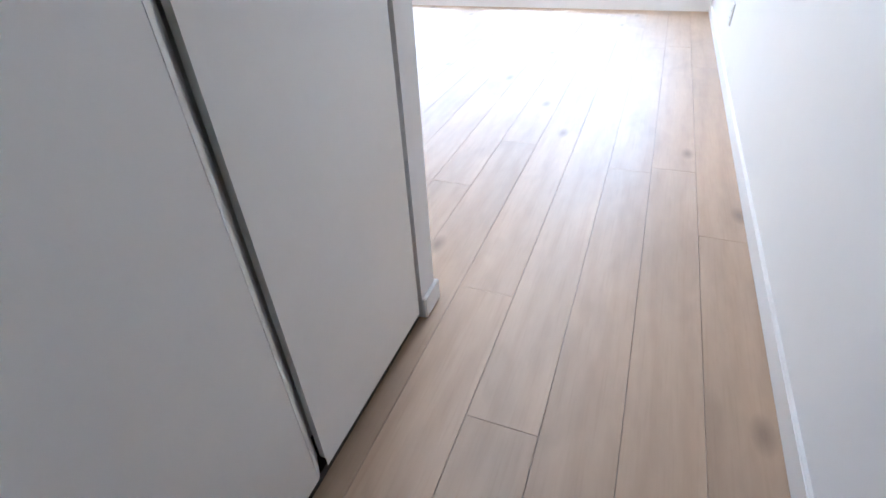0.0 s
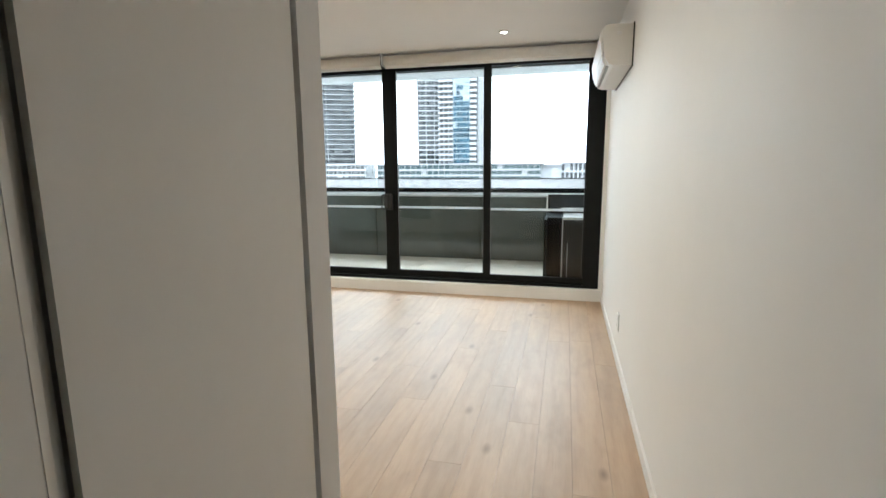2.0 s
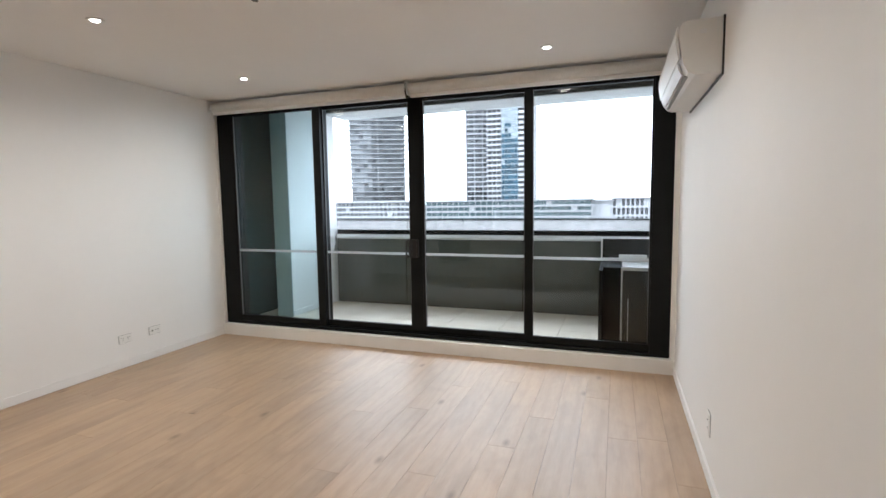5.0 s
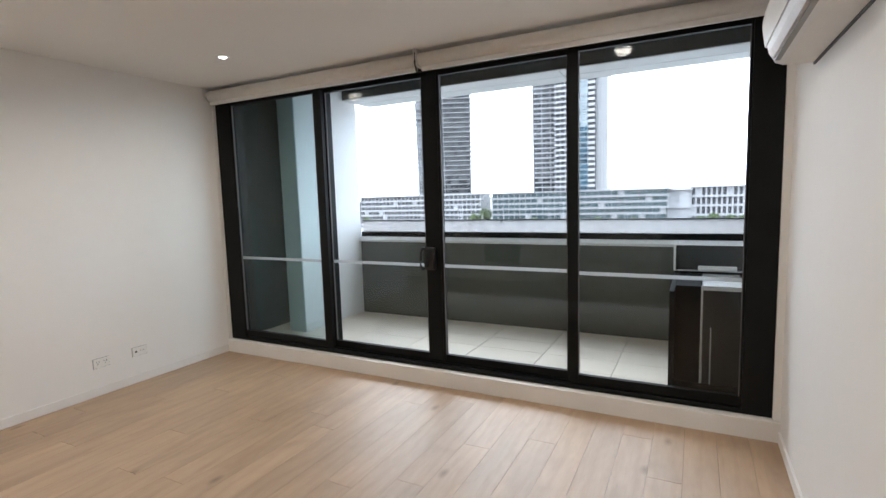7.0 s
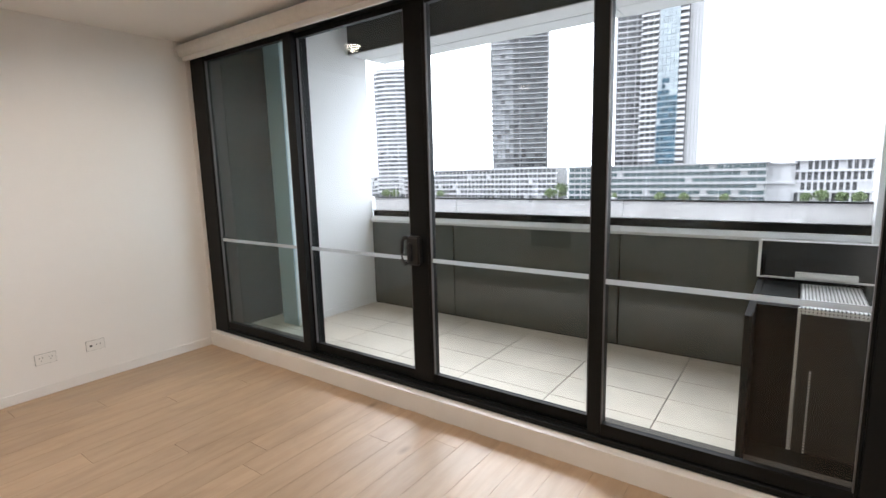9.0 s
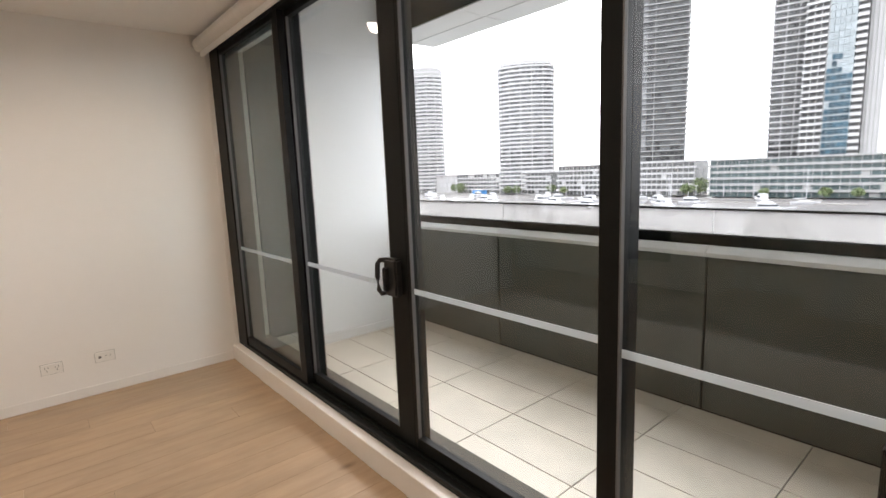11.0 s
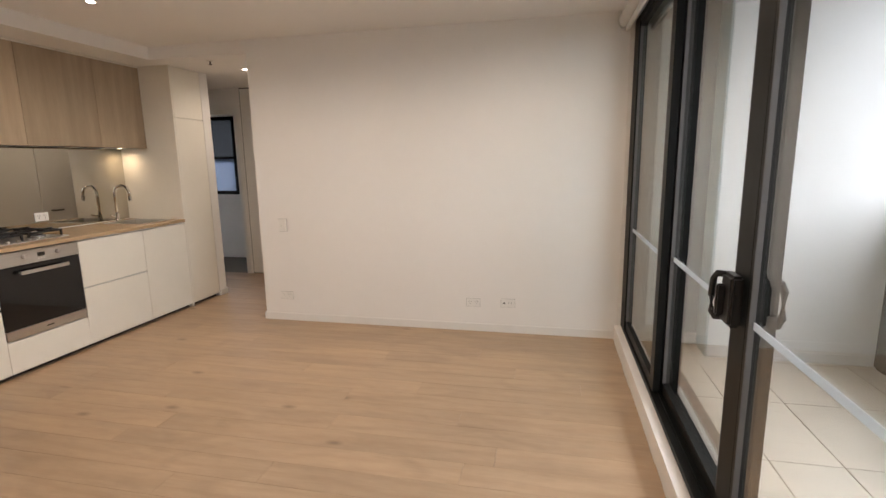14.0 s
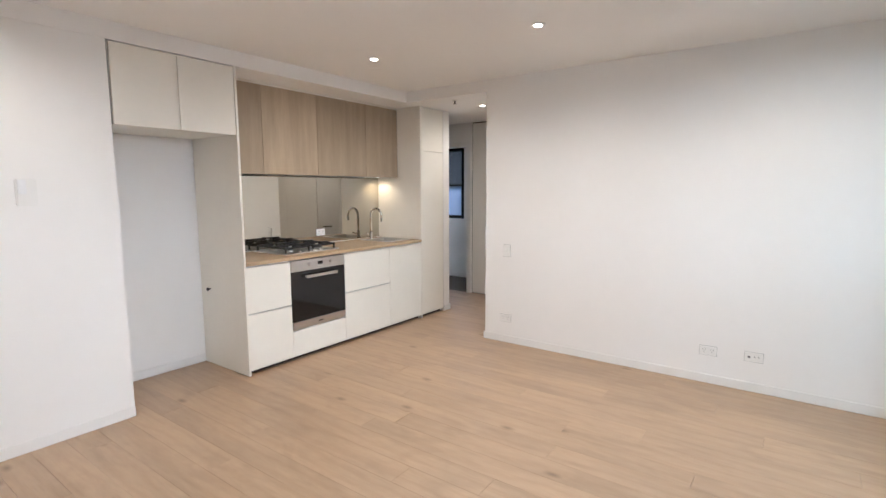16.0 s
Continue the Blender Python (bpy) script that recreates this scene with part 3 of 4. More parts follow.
socket("power_socket", (W, -2.90, 0.238), "x", 0.115, 0.070, "white double power socket low on the wall", "wall sockets", [(a, b, c * 0.7, d * 0.8) for a, b, c, d in PINS])
socket("power_socket", (0, -1.535, 0.28), "-x", 0.070, 0.115, "white power socket low on the wall", "wall sockets", [(0.0, 0.02, 0.004, 0.01), (0.0, -0.02, 0.004, 0.01)])
sw, pl = socket("light_switch", (W, -2.895, 0.895), "x", 0.075, 0.115, "white light switch with a round dimmer knob", "", [])
part("knob", lathe([(0.012, 0.008), (0.011, 0.020), (0.008, 0.022)], (W, -2.900, 0.890), 14, axis="x"), PLASTIC, sw)
socket("power_socket", (-3.845, -4.765, 1.03), "y", 0.115, 0.070, "white double power socket on the mirror splashback", "wall sockets", PINS)
icom = thing("intercom", (-1.25, K, 1.47), "white wall mounted intercom panel", "intercom")
part("body", boxes((-1.300, -1.205, K, K + 0.022, 1.395, 1.545), bevel=0.006, seg=2), PLASTIC, icom)
part("handset", boxes((-1.250, -1.212, K + 0.022, K + 0.036, 1.46, 1.538), bevel=0.004, seg=2), WHITE_EDGE, icom)
valve = thing("water_tap", (-2.536, -4.62, 0.655), "small dark fridge water valve on the side panel", "valve")
part("stem", lathe([(0.006, 0), (0.006, 0.02), (0.014, 0.021), (0.014, 0.03)], (-2.537, -4.62, 0.655), 12, axis="x"), BLACK, valve)

# ---- air conditioner ----
ac = thing("air_conditioner", (0, -1.0, 2.0), "white wall mounted split air conditioner", "air conditioner")
acp = [(0, 2.240), (-0.150, 2.240), (-0.176, 2.234), (-0.190, 2.213), (-0.194, 2.178), (-0.172, 2.048), (-0.150, 2.003), (-0.120, 1.990), (-0.01, 1.986), (0, 1.993)]
part("body", prism(acp, -1.56, -0.48, "y"), PLASTIC, ac)
part("front_panel", prism([(-0.196, 2.231), (-0.204, 2.188), (-0.205, 2.158), (-0.192, 2.073), (-0.184, 2.073), (-0.194, 2.178)], -1.538, -0.487, "y"), PLASTIC, ac)
part("louvre", prism([(-0.190, 2.066), (-0.183, 2.033), (-0.168, 2.008), (-0.160, 2.010), (-0.174, 2.036), (-0.181, 2.066)], -1.48, -0.55, "y"), WHITE_EDGE, ac)
part("outlet_slot", boxes((-0.158, -0.120, -1.48, -0.55, 1.9985, 2.004)), PLASTIC_D, ac)
# Oversized black plate stands in for the dark gap between unit and wall.
part("gap_plate", boxes((-0.008, 0, -1.568, -0.474, 1.978, 2.246)), BLACK, ac, "black plate drawn as the dark gap line at the wall")
part("side_clip", boxes((-0.105, -0.075, -1.563, -1.559, 2.175, 2.195), bevel=0.002), WHITE_EDGE, ac)

# ---- corridor cupboard ----
robe = thing("corridor_cupboard", (-1.15, -4.9, 0), "pale grey laminate cupboard with a recessed finger pull", "cupboard")
part("body", boxes((-1.45, -0.925, -5.74, -4.206, 0.05, 2.385)), ROBE, robe)
part("kick", boxes((-1.40, -0.874, -5.74, -4.206, 0.0, 0.024)), KICK, robe)
part("door", prism([(-0.868, -4.680), (-0.868, -4.214), (-0.895, -4.214), (-0.895, -4.668), (-0.876, -4.668)], 0.026, 2.380, "z"), ROBE, robe)
part("door", boxes((-0.895, -0.868, -5.40, -4.712, 0.026, 2.380), bevel=0.0015), ROBE, robe)
part("door", boxes((-0.895, -0.868, -5.735, -5.405, 0.026, 2.380), bevel=0.0015), ROBE, robe)
part("finger_pull", prism([(-0.8685, -4.7115), (-0.872, -4.705), (-0.878, -4.696), (-0.886, -4.687), (-0.894, -4.679), (-0.9, -4.670), (-0.924, -4.670), (-0.924, -4.7115)], 0.026, 2.38, "z"), ROBE, robe)
part("shadow_gap", boxes((-0.92, -0.880, -4.214, -4.2005, 0.0, 2.385)), PLASTIC_D, robe)

# ---- kitchen ----
FY = K


def front(parent, x0, x1, z0, z1, material=LAMINATE, y=FY, name="door", t=0.018):
    g = 0.0015
    return part(name, boxes((x0 + g, x1 - g, y - t, y, z0 + g, z1 - g), bevel=0.0012), material, parent)


def base_unit(x0, x1, fronts, label):
    """A floor cabinet: carcass, kick and its fronts."""
    u = thing("base_cabinet", ((x0 + x1) / 2, -4.44, 0), label, "cabinet", "kitchen base cabinets")
    part("body", boxes((x0 + 0.001, x1 - 0.001, -4.765, FY - 0.020, 0.04, 0.862)), LAMINATE, u)
    part("kick", boxes((x0, x1, -4.70, FY - 0.055, 0.0, 0.04)), KICK, u)
    for z0, z1, kind in fronts:
        front(u, x0, x1, z0, z1, name=kind)
    part("finger_rail", boxes((x0 + 0.001, x1 - 0.001, FY - 0.034, FY - 0.022, 0.862, 0.884)), GROOVE, u)
    return u


u = base_unit(-2.968, -2.556, [(0.036, 0.491, "drawer"), (0.502, 0.873, "drawer")], "white laminate two drawer base cabinet")
part("finger_rail", boxes((-2.966, -2.558, FY - 0.017, FY - 0.010, 0.490, 0.503)), GROOVE, u)
u = base_unit(-4.212, -3.577, [(0.036, 0.491, "drawer"), (0.502, 0.873, "drawer")], "white laminate two drawer base cabinet")
part("finger_rail", boxes((-4.21, -3.579, FY - 0.017, FY - 0.010, 0.490, 0.503)), GROOVE, u)
base_unit(-4.742, -4.212, [(0.036, 0.873, "door")], "white laminate single door sink cabinet")
u = thing("base_cabinet", (-3.27, -4.44, 0), "white laminate oven housing with a drawer below", "cabinet", "kitchen base cabinets")
part("body", boxes((-3.576, -2.969, -4.765, FY - 0.022, 0.04, 0.262)), LAMINATE, u)
part("kick", boxes((-3.577, -2.968, -4.70, FY - 0.055, 0.0, 0.04)), KICK, u)
front(u, -3.577, -2.968, 0.036, 0.262, name="drawer")

# oven
ov = thing("oven", (-3.273, -4.2, 0.27), "built-in stainless steel oven with a black glass door", "oven")
OX0, OX1 = -3.572, -2.974
part("body", boxes((OX0, OX1, -4.70, FY - 0.02, 0.27, 0.876)), KICK, ov)
pan = part("control_panel", boxes((OX0, OX1, FY - 0.02, FY + 0.004, 0.778, 0.874), bevel=0.002), STEEL, ov)
part("display", boxes((-3.312, -3.258, FY + 0.0035, FY + 0.0055, 0.818, 0.846)), OVENGLASS, pan)
for kx in (-3.405, -3.160):
    smooth(part("knob", lathe([(0.017, 0.004), (0.017, 0.010), (0.015, 0.026), (0.011, 0.028)], (kx, FY, 0.832), 18, axis="y"), STEEL, pan, "round steel knob"))
for kx in (-3.305, -3.285, -3.265):
    part("button", lathe([(0.005, 0.0035), (0.004, 0.006)], (kx, FY, 0.802), 8, axis="y"), PLASTIC, pan)
dr = part("oven_door", boxes((OX0, OX1, FY - 0.02, FY + 0.004, 0.340, 0.774), bevel=0.002), OVENGLASS, ov, "black glass oven door")
part("handle", boxes((-3.455, -3.100, FY + 0.034, FY + 0.046, 0.716, 0.742), bevel=0.004, seg=2), STEEL, dr, "flat steel bar handle")
for hx in (-3.44, -3.125):
    part("handle_post", boxes((hx, hx + 0.012, FY + 0.003, FY + 0.035, 0.722, 0.736)), STEEL, dr)
trim = part("bottom_trim", boxes((OX0, OX1, FY - 0.02, FY + 0.004, 0.272, 0.336), bevel=0.002), STEEL, ov)
part("badge", boxes((-3.30, -3.246, FY + 0.0035, FY + 0.005, 0.300, 0.309)), KICK, trim)

# worktop with a real sink opening
SX0, SX1, SY0, SY1 = -4.685, -4.345, -4.640, -4.245
wt = thing("worktop", (-3.65, -4.44, 0.885), "beige stone kitchen worktop", "worktop")
part("slab", boxes((SX1, -2.555, -4.765, FY + 0.010, 0.885, 0.912), (-4.742, SX0, -4.765, FY + 0.010, 0.885, 0.912), (SX0, SX1, -4.765, SY0, 0.885, 0.912), (SX0, SX1, SY1, FY + 0.010, 0.885, 0.912)), STONE, wt)
sk = thing("sink", (-4.51, -4.44, 0.9), "square stainless steel inset sink", "sink")
part("rim", boxes((SX0 - 0.018, SX1 + 0.018, SY1, SY1 + 0.018, 0.912, 0.916), (SX0 - 0.018, SX1 + 0.018, SY0 - 0.018, SY0, 0.912, 0.916), (SX0 - 0.018, SX0, SY0, SY1, 0.912, 0.916), (SX1, SX1 + 0.018, SY0, SY1, 0.912, 0.916)), STEEL, sk)
part("bowl", boxes((SX0, SX0 + 0.002, SY0, SY1, 0.75, 0.914), (SX1 - 0.002, SX1, SY0, SY1, 0.75, 0.914), (SX0 + 0.002, SX1 - 0.002, SY0, SY0 + 0.002, 0.75, 0.914), (SX0 + 0.002, SX1 - 0.002, SY1 - 0.002, SY1, 0.75, 0.914), (SX0, SX1, SY0, SY1, 0.745, 0.75)), STEEL, sk)
part("drain", lathe([(0.04, 0.751), (0.038, 0.754), (0.02, 0.752)], (-4.515, -4.45, 0), 18), CHROME, sk)
tp = thing("mixer_tap", (-4.50, -4.660, 0.912), "chrome gooseneck kitchen mixer tap", "tap")
smooth(part("base", lathe([(0.026, 0), (0.026, 0.006), (0.020, 0.012), (0.019, 0.075), (0.015, 0.08)], (-4.50, -4.660, 0.912), 18), CHROME, tp))
arc = [(-4.50, -4.660, 0.985), (-4.50, -4.660, 1.175)] + [(-4.50, -4.660 + 0.085 - 0.085 * math.cos(a), 1.175 + 0.085 * math.sin(a)) for a in (math.pi * k / 10 for k in range(1, 10))] + [(-4.50, -4.490, 1.15)]
smooth(part("spout", tube(arc, 0.0135, 12), CHROME, tp))
part("nozzle", tube([(-4.50, -4.490, 1.158), (-4.50, -4.488, 1.115)], 0.0155, 12), CHROME, tp)
part("lever", tube([(-4.482, -4.660, 0.965), (-4.445, -4.655, 0.970), (-4.415, -4.649, 0.985)], 0.007, 8), CHROME, tp)

# gas hob
hb = thing("gas_hob", (-3.30, -4.47, 0.912), "stainless steel gas hob with black cast iron trivets", "hob")
HX0, HX1, HY0, HY1 = -3.625, -3.015, -4.715, -4.235
part("tray", boxes((HX0, HX1, HY0, HY1, 0.912, 0.920), bevel=0.003, seg=2), STEEL, hb)
for bx, by, br in ((-3.165, -4.60, 0.038), (-3.165, -4.375, 0.028), (-3.470, -4.60, 0.030), (-3.470, -4.375, 0.048)):
    bu = part("burner", lathe([(br * 1.3, 0.920), (br * 1.25, 0.932), (br, 0.936)], (bx, by, 0), 18), STEEL, hb)
    part("burner_cap", lathe([(br, 0.936), (br * 0.95, 0.944), (br * 0.5, 0.947)], (bx, by, 0), 18), IRON, bu, "black burner cap")
for tx in (-3.170, -3.470):
    w, y0, y1, z, b = 0.130, -4.702, -4.270, 0.958, 0.015
    bars = [(tx - w, tx + w, y0, y0 + b, z, z + b), (tx - w, tx + w, y1 - b, y1, z, z + b), (tx - w, tx - w + b, y0 + b, y1 - b, z, z + b), (tx + w - b, tx + w, y0 + b, y1 - b, z, z + b), (tx - w + b, tx + w - b, -4.495, -4.480, z, z + b)]
    for by in (-4.60, -4.375):
        bars += [(tx - w - 0.006, tx - 0.03, by - 0.007, by + 0.007, z + 0.004, z + 0.024), (tx + 0.03, tx + w + 0.006, by - 0.007, by + 0.007, z + 0.004, z + 0.024), (tx - 0.007, tx + 0.007, by + 0.03, by + 0.095, z + 0.004, z + 0.024), (tx - 0.007, tx + 0.007, by - 0.095, by - 0.03, z + 0.004, z + 0.024)]
    tv = part("trivet", boxes(*bars), IRON, hb, "black cast iron pan support")
    for fx in (tx - w, tx + w - 0.012):
        for fy in (y0, y1 - 0.012):
            part("foot", boxes((fx, fx + 0.012, fy, fy + 0.012, 0.919, z)), IRON, tv)
for k in range(4):
    smooth(part("knob", lathe([(0.017, 0.920), (0.016, 0.934), (0.012, 0.938)], (-3.40 + 0.075 * k, -4.252, 0), 14), STEEL, hb, "small steel control knob"))

# splashback and wall cabinets
sb = thing("splashback", (-3.65, -4.767, 0.915), "smoked mirror splashback behind the worktop", "splashback")
part("mirror", boxes((-4.742, -2.556, -4.769, -4.764, 0.9125, 1.612)), MIRROR, sb)
part("seal", boxes((-4.742, -2.556, -4.764, -4.759, 0.9122, 0.9165)), PLASTIC, sb, "pale sealant line along the worktop")
WY = -4.452
edges = (-4.741, -4.235, -3.585, -2.985, -2.556)
for a, b in zip(edges, edges[1:]):
    c = thing("wall_cabinet", ((a + b) / 2, -4.6, 1.61), "taupe oak veneer wall cabinet, closed", "cabinet", "kitchen wall cabinets")
    part("body", boxes((a + 0.001, b - 0.001, -4.765, WY - 0.021, 1.632, 2.372)), VENEER, c)
    front(c, a, b, 1.612, 2.372, VENEER, WY)
    # Near-black panel: the shadow line below the cabinets is put into its colour.
    part("shaded_underside", boxes((a + 0.001, b - 0.001, -4.765, WY - 0.019, 1.622, 1.632)), KICK, c)
filler = thing("cabinet_filler", (-3.65, -4.46, 2.372), "thin white filler strip above the wall cabinets", "filler")
part("strip", boxes((-4.741, -2.556, -4.49, WY - 0.004, 2.373, 2.389)), LAMINATE, filler)
puck = thing("under_cabinet_light", (-4.63, -4.66, 1.622), "small lit puck light under the wall cabinet", "lamp")
part("housing", lathe([(0.026, 1.622), (0.026, 1.617), (0.018, 1.616)], (-4.63, -4.66, 0), 18), PLASTIC, puck)
part("lens", lathe([(0.017, 1.6158), (0.016, 1.6145)], (-4.63, -4.66, 0), 18), PUCK, puck)
ps = bpy.data.lights.new("puck_beam", "SPOT")
ps.energy, ps.spot_size, ps.spot_blend, ps.shadow_soft_size, ps.color = PUCK_W, radians(168), 1.0, 0.03, (1.0, 0.74, 0.45)
new("puck_beam", ps).matrix_world = Matrix.Translation((-4.63, -4.66, 1.606))

# pantry and fridge recess
pt = thing("pantry_cabinet", (-4.955, -4.44, 0), "tall cream laminate pantry cabinet, closed", "cabinet")
part("side_panel", boxes((-4.762, -4.744, -4.765, FY, 0.0, 2.388), bevel=0.001), LAMINATE, pt)
part("body", boxes((-5.170, -4.763, -4.765, FY - 0.021, 0.04, 2.386)), LAMINATE, pt)
part("kick", boxes((-5.168, -4.763, -4.70, FY - 0.05, 0, 0.04)), KICK, pt)
front(pt, -5.168, -4.763, 0.036, 1.898)
front(pt, -5.168, -4.763, 1.902, 2.384)
fp = thing("fridge_panel", (-2.545, -4.44, 0), "tall white laminate side panel of the fridge recess", "panel")
part("panel", boxes((-2.554, -2.536, -4.765, FY + 0.006, 0.0, 2.388), bevel=0.001), LAMINATE, fp)
oc = thing("overhead_cabinet", (-2.12, -4.44, 1.88), "white laminate two door cabinet over the fridge recess", "cabinet")
part("body", boxes((-2.535, -1.707, -4.765, FY - 0.020, 1.895, 2.386)), LAMINATE, oc)
front(oc, -2.535, -2.126, 1.885, 2.384)
front(oc, -2.126, -1.718, 1.885, 2.384)
part("filler", boxes((-1.717, -1.7065, FY - 0.03, FY - 0.012, 1.885, 2.386)), PLASTIC_D, oc)

# ---- hall ----
d1 = thing("door_1", (-5.6, -3.09, 0), "plain white flush hall door, closed", "door", kind="structure")
leaf = part("leaf", boxes((DX0 + 0.002, DX1 - 0.002, -3.122, -3.084, 0.004, 2.057), bevel=0.002), TRIM, d1)
part("architrave", boxes((DX0 - 0.03, DX0 + 0.03, -3.146, -3.131, 0, 2.10), (DX1 - 0.03, DX1 + 0.03, -3.146, -3.131, 0, 2.10), (DX0 + 0.03, DX1 - 0.03, -3.146, -3.131, 2.04, 2.10), bevel=0.002), TRIM, d1)
part("door_handle", tube([(DX1 - 0.09, -3.122, 0.93), (DX1 - 0.09, -3.168, 0.93), (DX1 - 0.12, -3.175, 0.93), (DX1 - 0.20, -3.175, 0.93)], 0.009, 8), BRASS, leaf, "satin lever handle")
d2 = thing("door_2", (-6.31, -4.87, 0), "white bedroom doorway with an open door", "door", kind="structure")
part("architrave", boxes((-6.248, -6.232, -4.475, -4.415, 0, 2.13), (-6.248, -6.232, -5.33, -5.27, 0, 2.13), (-6.248, -6.232, -5.27, -4.475, 2.07, 2.13), bevel=0.002), TRIM, d2)
part("jamb", boxes((-6.37, -6.249, -4.490, -4.476, 0, 2.074), (-6.37, -6.249, -5.269, -5.255, 0, 2.074)), TRIM, d2)
lf = part("leaf", boxes((-7.10, -6.372, -4.535, -4.497, 0.006, 2.04), bevel=0.002), TRIM, d2)
part("door_handle", tube([(-6.45, -4.536, 0.92), (-6.45, -4.58, 0.92), (-6.48, -4.585, 0.92), (-6.56, -4.585, 0.92)], 0.010, 8), BRASS, lf, "dark lever handle")
hc = thing("hall_cupboard", (-6.27, -3.97, 0), "tall flush white hall cupboard door, closed", "cupboard")
part("door", boxes((-6.298, -6.262, -4.398, -3.556, 0.012, 2.376), bevel=0.0015), ROBE, hc)
part("frame", boxes((-6.299, -6.265, -4.404, -4.3985, 0, 2.386), (-6.299, -6.265, -3.5555, -3.551, 0, 2.386), (-6.299, -6.265, -4.3985, -3.5555, 2.377, 2.386)), KICK, hc)

# ---- balcony ----
BZ, BY = 0.10, 1.53
solid("balcony_slab", boxes((-5.2, 0.4, 0.301, 2.0, -0.20, 0.085), (-4.52, 0, 0.20, 0.3, 0.121, 0.135)), GROUT, "dark bedding under the balcony tiles", "floor")
balcony = thing("balcony_floor", (0, 0, 0), "pale grey stone balcony tiles with dark joints", "floor", kind="structure")
tile_mesh = {}


def lay_tiles():
    xs = [-0.386 - 0.5955 * k for k in range(8)]
    ys = [0.302, 0.466, 0.767, 1.067, 1.369, BY - 0.002]
    for xa, xb in zip(xs[1:], xs):
        for ya, yb in zip(ys, ys[1:]):
            key = (round(xb - xa, 3), round(yb - ya, 3))
            if key not in tile_mesh:
                w, d = xb - xa - 0.005, yb - ya - 0.005
                bm = boxes((0, w, 0, d, 0.08, BZ))
                top = [e for e in bm.edges if all(v.co.z > 0.095 for v in e.verts)]
                bmesh.ops.bevel(bm, geom=top, offset=0.0015, segments=1, affect="EDGES")
                tile_mesh[key] = mesh_of("tile", bm, TILE)
            ob = new("tile", tile_mesh[key])
            ob.location = (xa + 0.0025, ya + 0.0025, 0)
            ob.parent = balcony


par = thing("parapet", (-2.0, BY, BZ), "balcony parapet of dark glass panels with a grey metal cap", "parapet", kind="structure")
joints = [-4.0, -2.985, -1.493, 0.0]
for a, b in zip(joints, joints[1:]):
    part("panel", boxes((a + 0.006, b - 0.006, BY, BY + 0.02, BZ + 0.004, 0.945), bevel=0.002), SPANDREL, par)
    part("cap", prism([(BY - 0.022, 0.950), (BY - 0.022, 0.972), (BY + 0.005, 1.006), (BY + 0.03, 1.006), (BY + 0.03, 0.950)], a + 0.002, b - 0.002, "x"), CAP, par, "grey folded metal cap")
part("core", boxes((-4.0, 0.4, BY + 0.021, BY + 0.20, -0.2, 0.949)), CLAD, par)
part("channel", boxes((-4.0, 0.4, BY + 0.031, BY + 0.12, 0.95, 1.062), bevel=0.004), CLAD, par)
for a, b in zip(joints, joints[1:]):
    part("balustrade_glass", boxes((a + 0.004, b - 0.004, BY + 0.06, BY + 0.072, 1.063, 1.186)), HAZY, par, "weathered glass balustrade strip").visible_shadow = False
part("top_rail", boxes((-4.0, 0.4, BY + 0.054, BY + 0.078, 1.1865, 1.198), bevel=0.002), FRAME, par, "thin dark rail on the glass")

solid("wing_wall", boxes((-4.21, -4.0, 0.546, 1.552, -0.2, 3.0), bevel=0.004), RENDER, "white rendered wing wall at the balcony end", "wall")
# Thin sheet over the wing wall end, coloured as its shaded face.
solid("wing_wall_front", boxes((-4.212, -3.998, 0.532, 0.5455, 0.101, 2.99), bevel=0.002), WING_SHADE, "room-facing end of the wing wall, its shade put into a teal tone", "wall")
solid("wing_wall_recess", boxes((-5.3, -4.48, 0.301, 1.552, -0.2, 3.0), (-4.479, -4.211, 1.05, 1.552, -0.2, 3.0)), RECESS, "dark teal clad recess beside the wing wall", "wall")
solid("wing_base", boxes((-3.999, -3.992, 0.55, 1.52, 0.101, 0.17), bevel=0.002), RENDER, "white base strip of the wing wall", "trim")
solid("balcony_end_return", boxes((-0.088, -0.002, 1.47, 1.60, 0.951, 2.538), bevel=0.003), RENDER, "white rendered return at the balcony end", "wall")
solid("balcony_end_wall", boxes((0.0, 0.14, 0.301, 1.78, -0.2, 3.0)), RENDER, "rendered wall at the balcony end", "wall")
solid("wall_over_windows", boxes((-5.3, 0.4, 0.18, 0.30, 2.621, 3.0)), CLAD, "dark clad wall above the sliding windows", "wall")
solid("balcony_ceiling", boxes((-5.3, 0.4, 0.18, 1.95, 3.001, 3.1)), SOFFIT_L, "pale balcony ceiling", "ceiling")
solid("bulkhead", boxes((-3.999, -0.001, 1.31, 1.36, 2.550, 3.0), bevel=0.002), SOFFIT, "dark metal bulkhead along the balcony edge", "ceiling")
soffit = thing("soffit", (-2.0, 1.6, 2.556), "pale grey metal soffit panels with dark joints", "ceiling", kind="structure")
for a, b in ((-3.999, -3.105), (-3.097, -1.585), (-1.577, -0.001)):
    part("soffit_panel", boxes((a, b, 1.308, 1.562, 2.540, 2.549), bevel=0.001), SOFFIT_L, soffit)
    part("soffit_panel", boxes((a, b, 1.572, 1.82, 2.540, 2.70), bevel=0.001), SOFFIT_L, soffit)
part("joint_backing", boxes((-3.999, -0.001, 1.361, 1.571, 2.5505, 2.59)), CLAD, soffit)

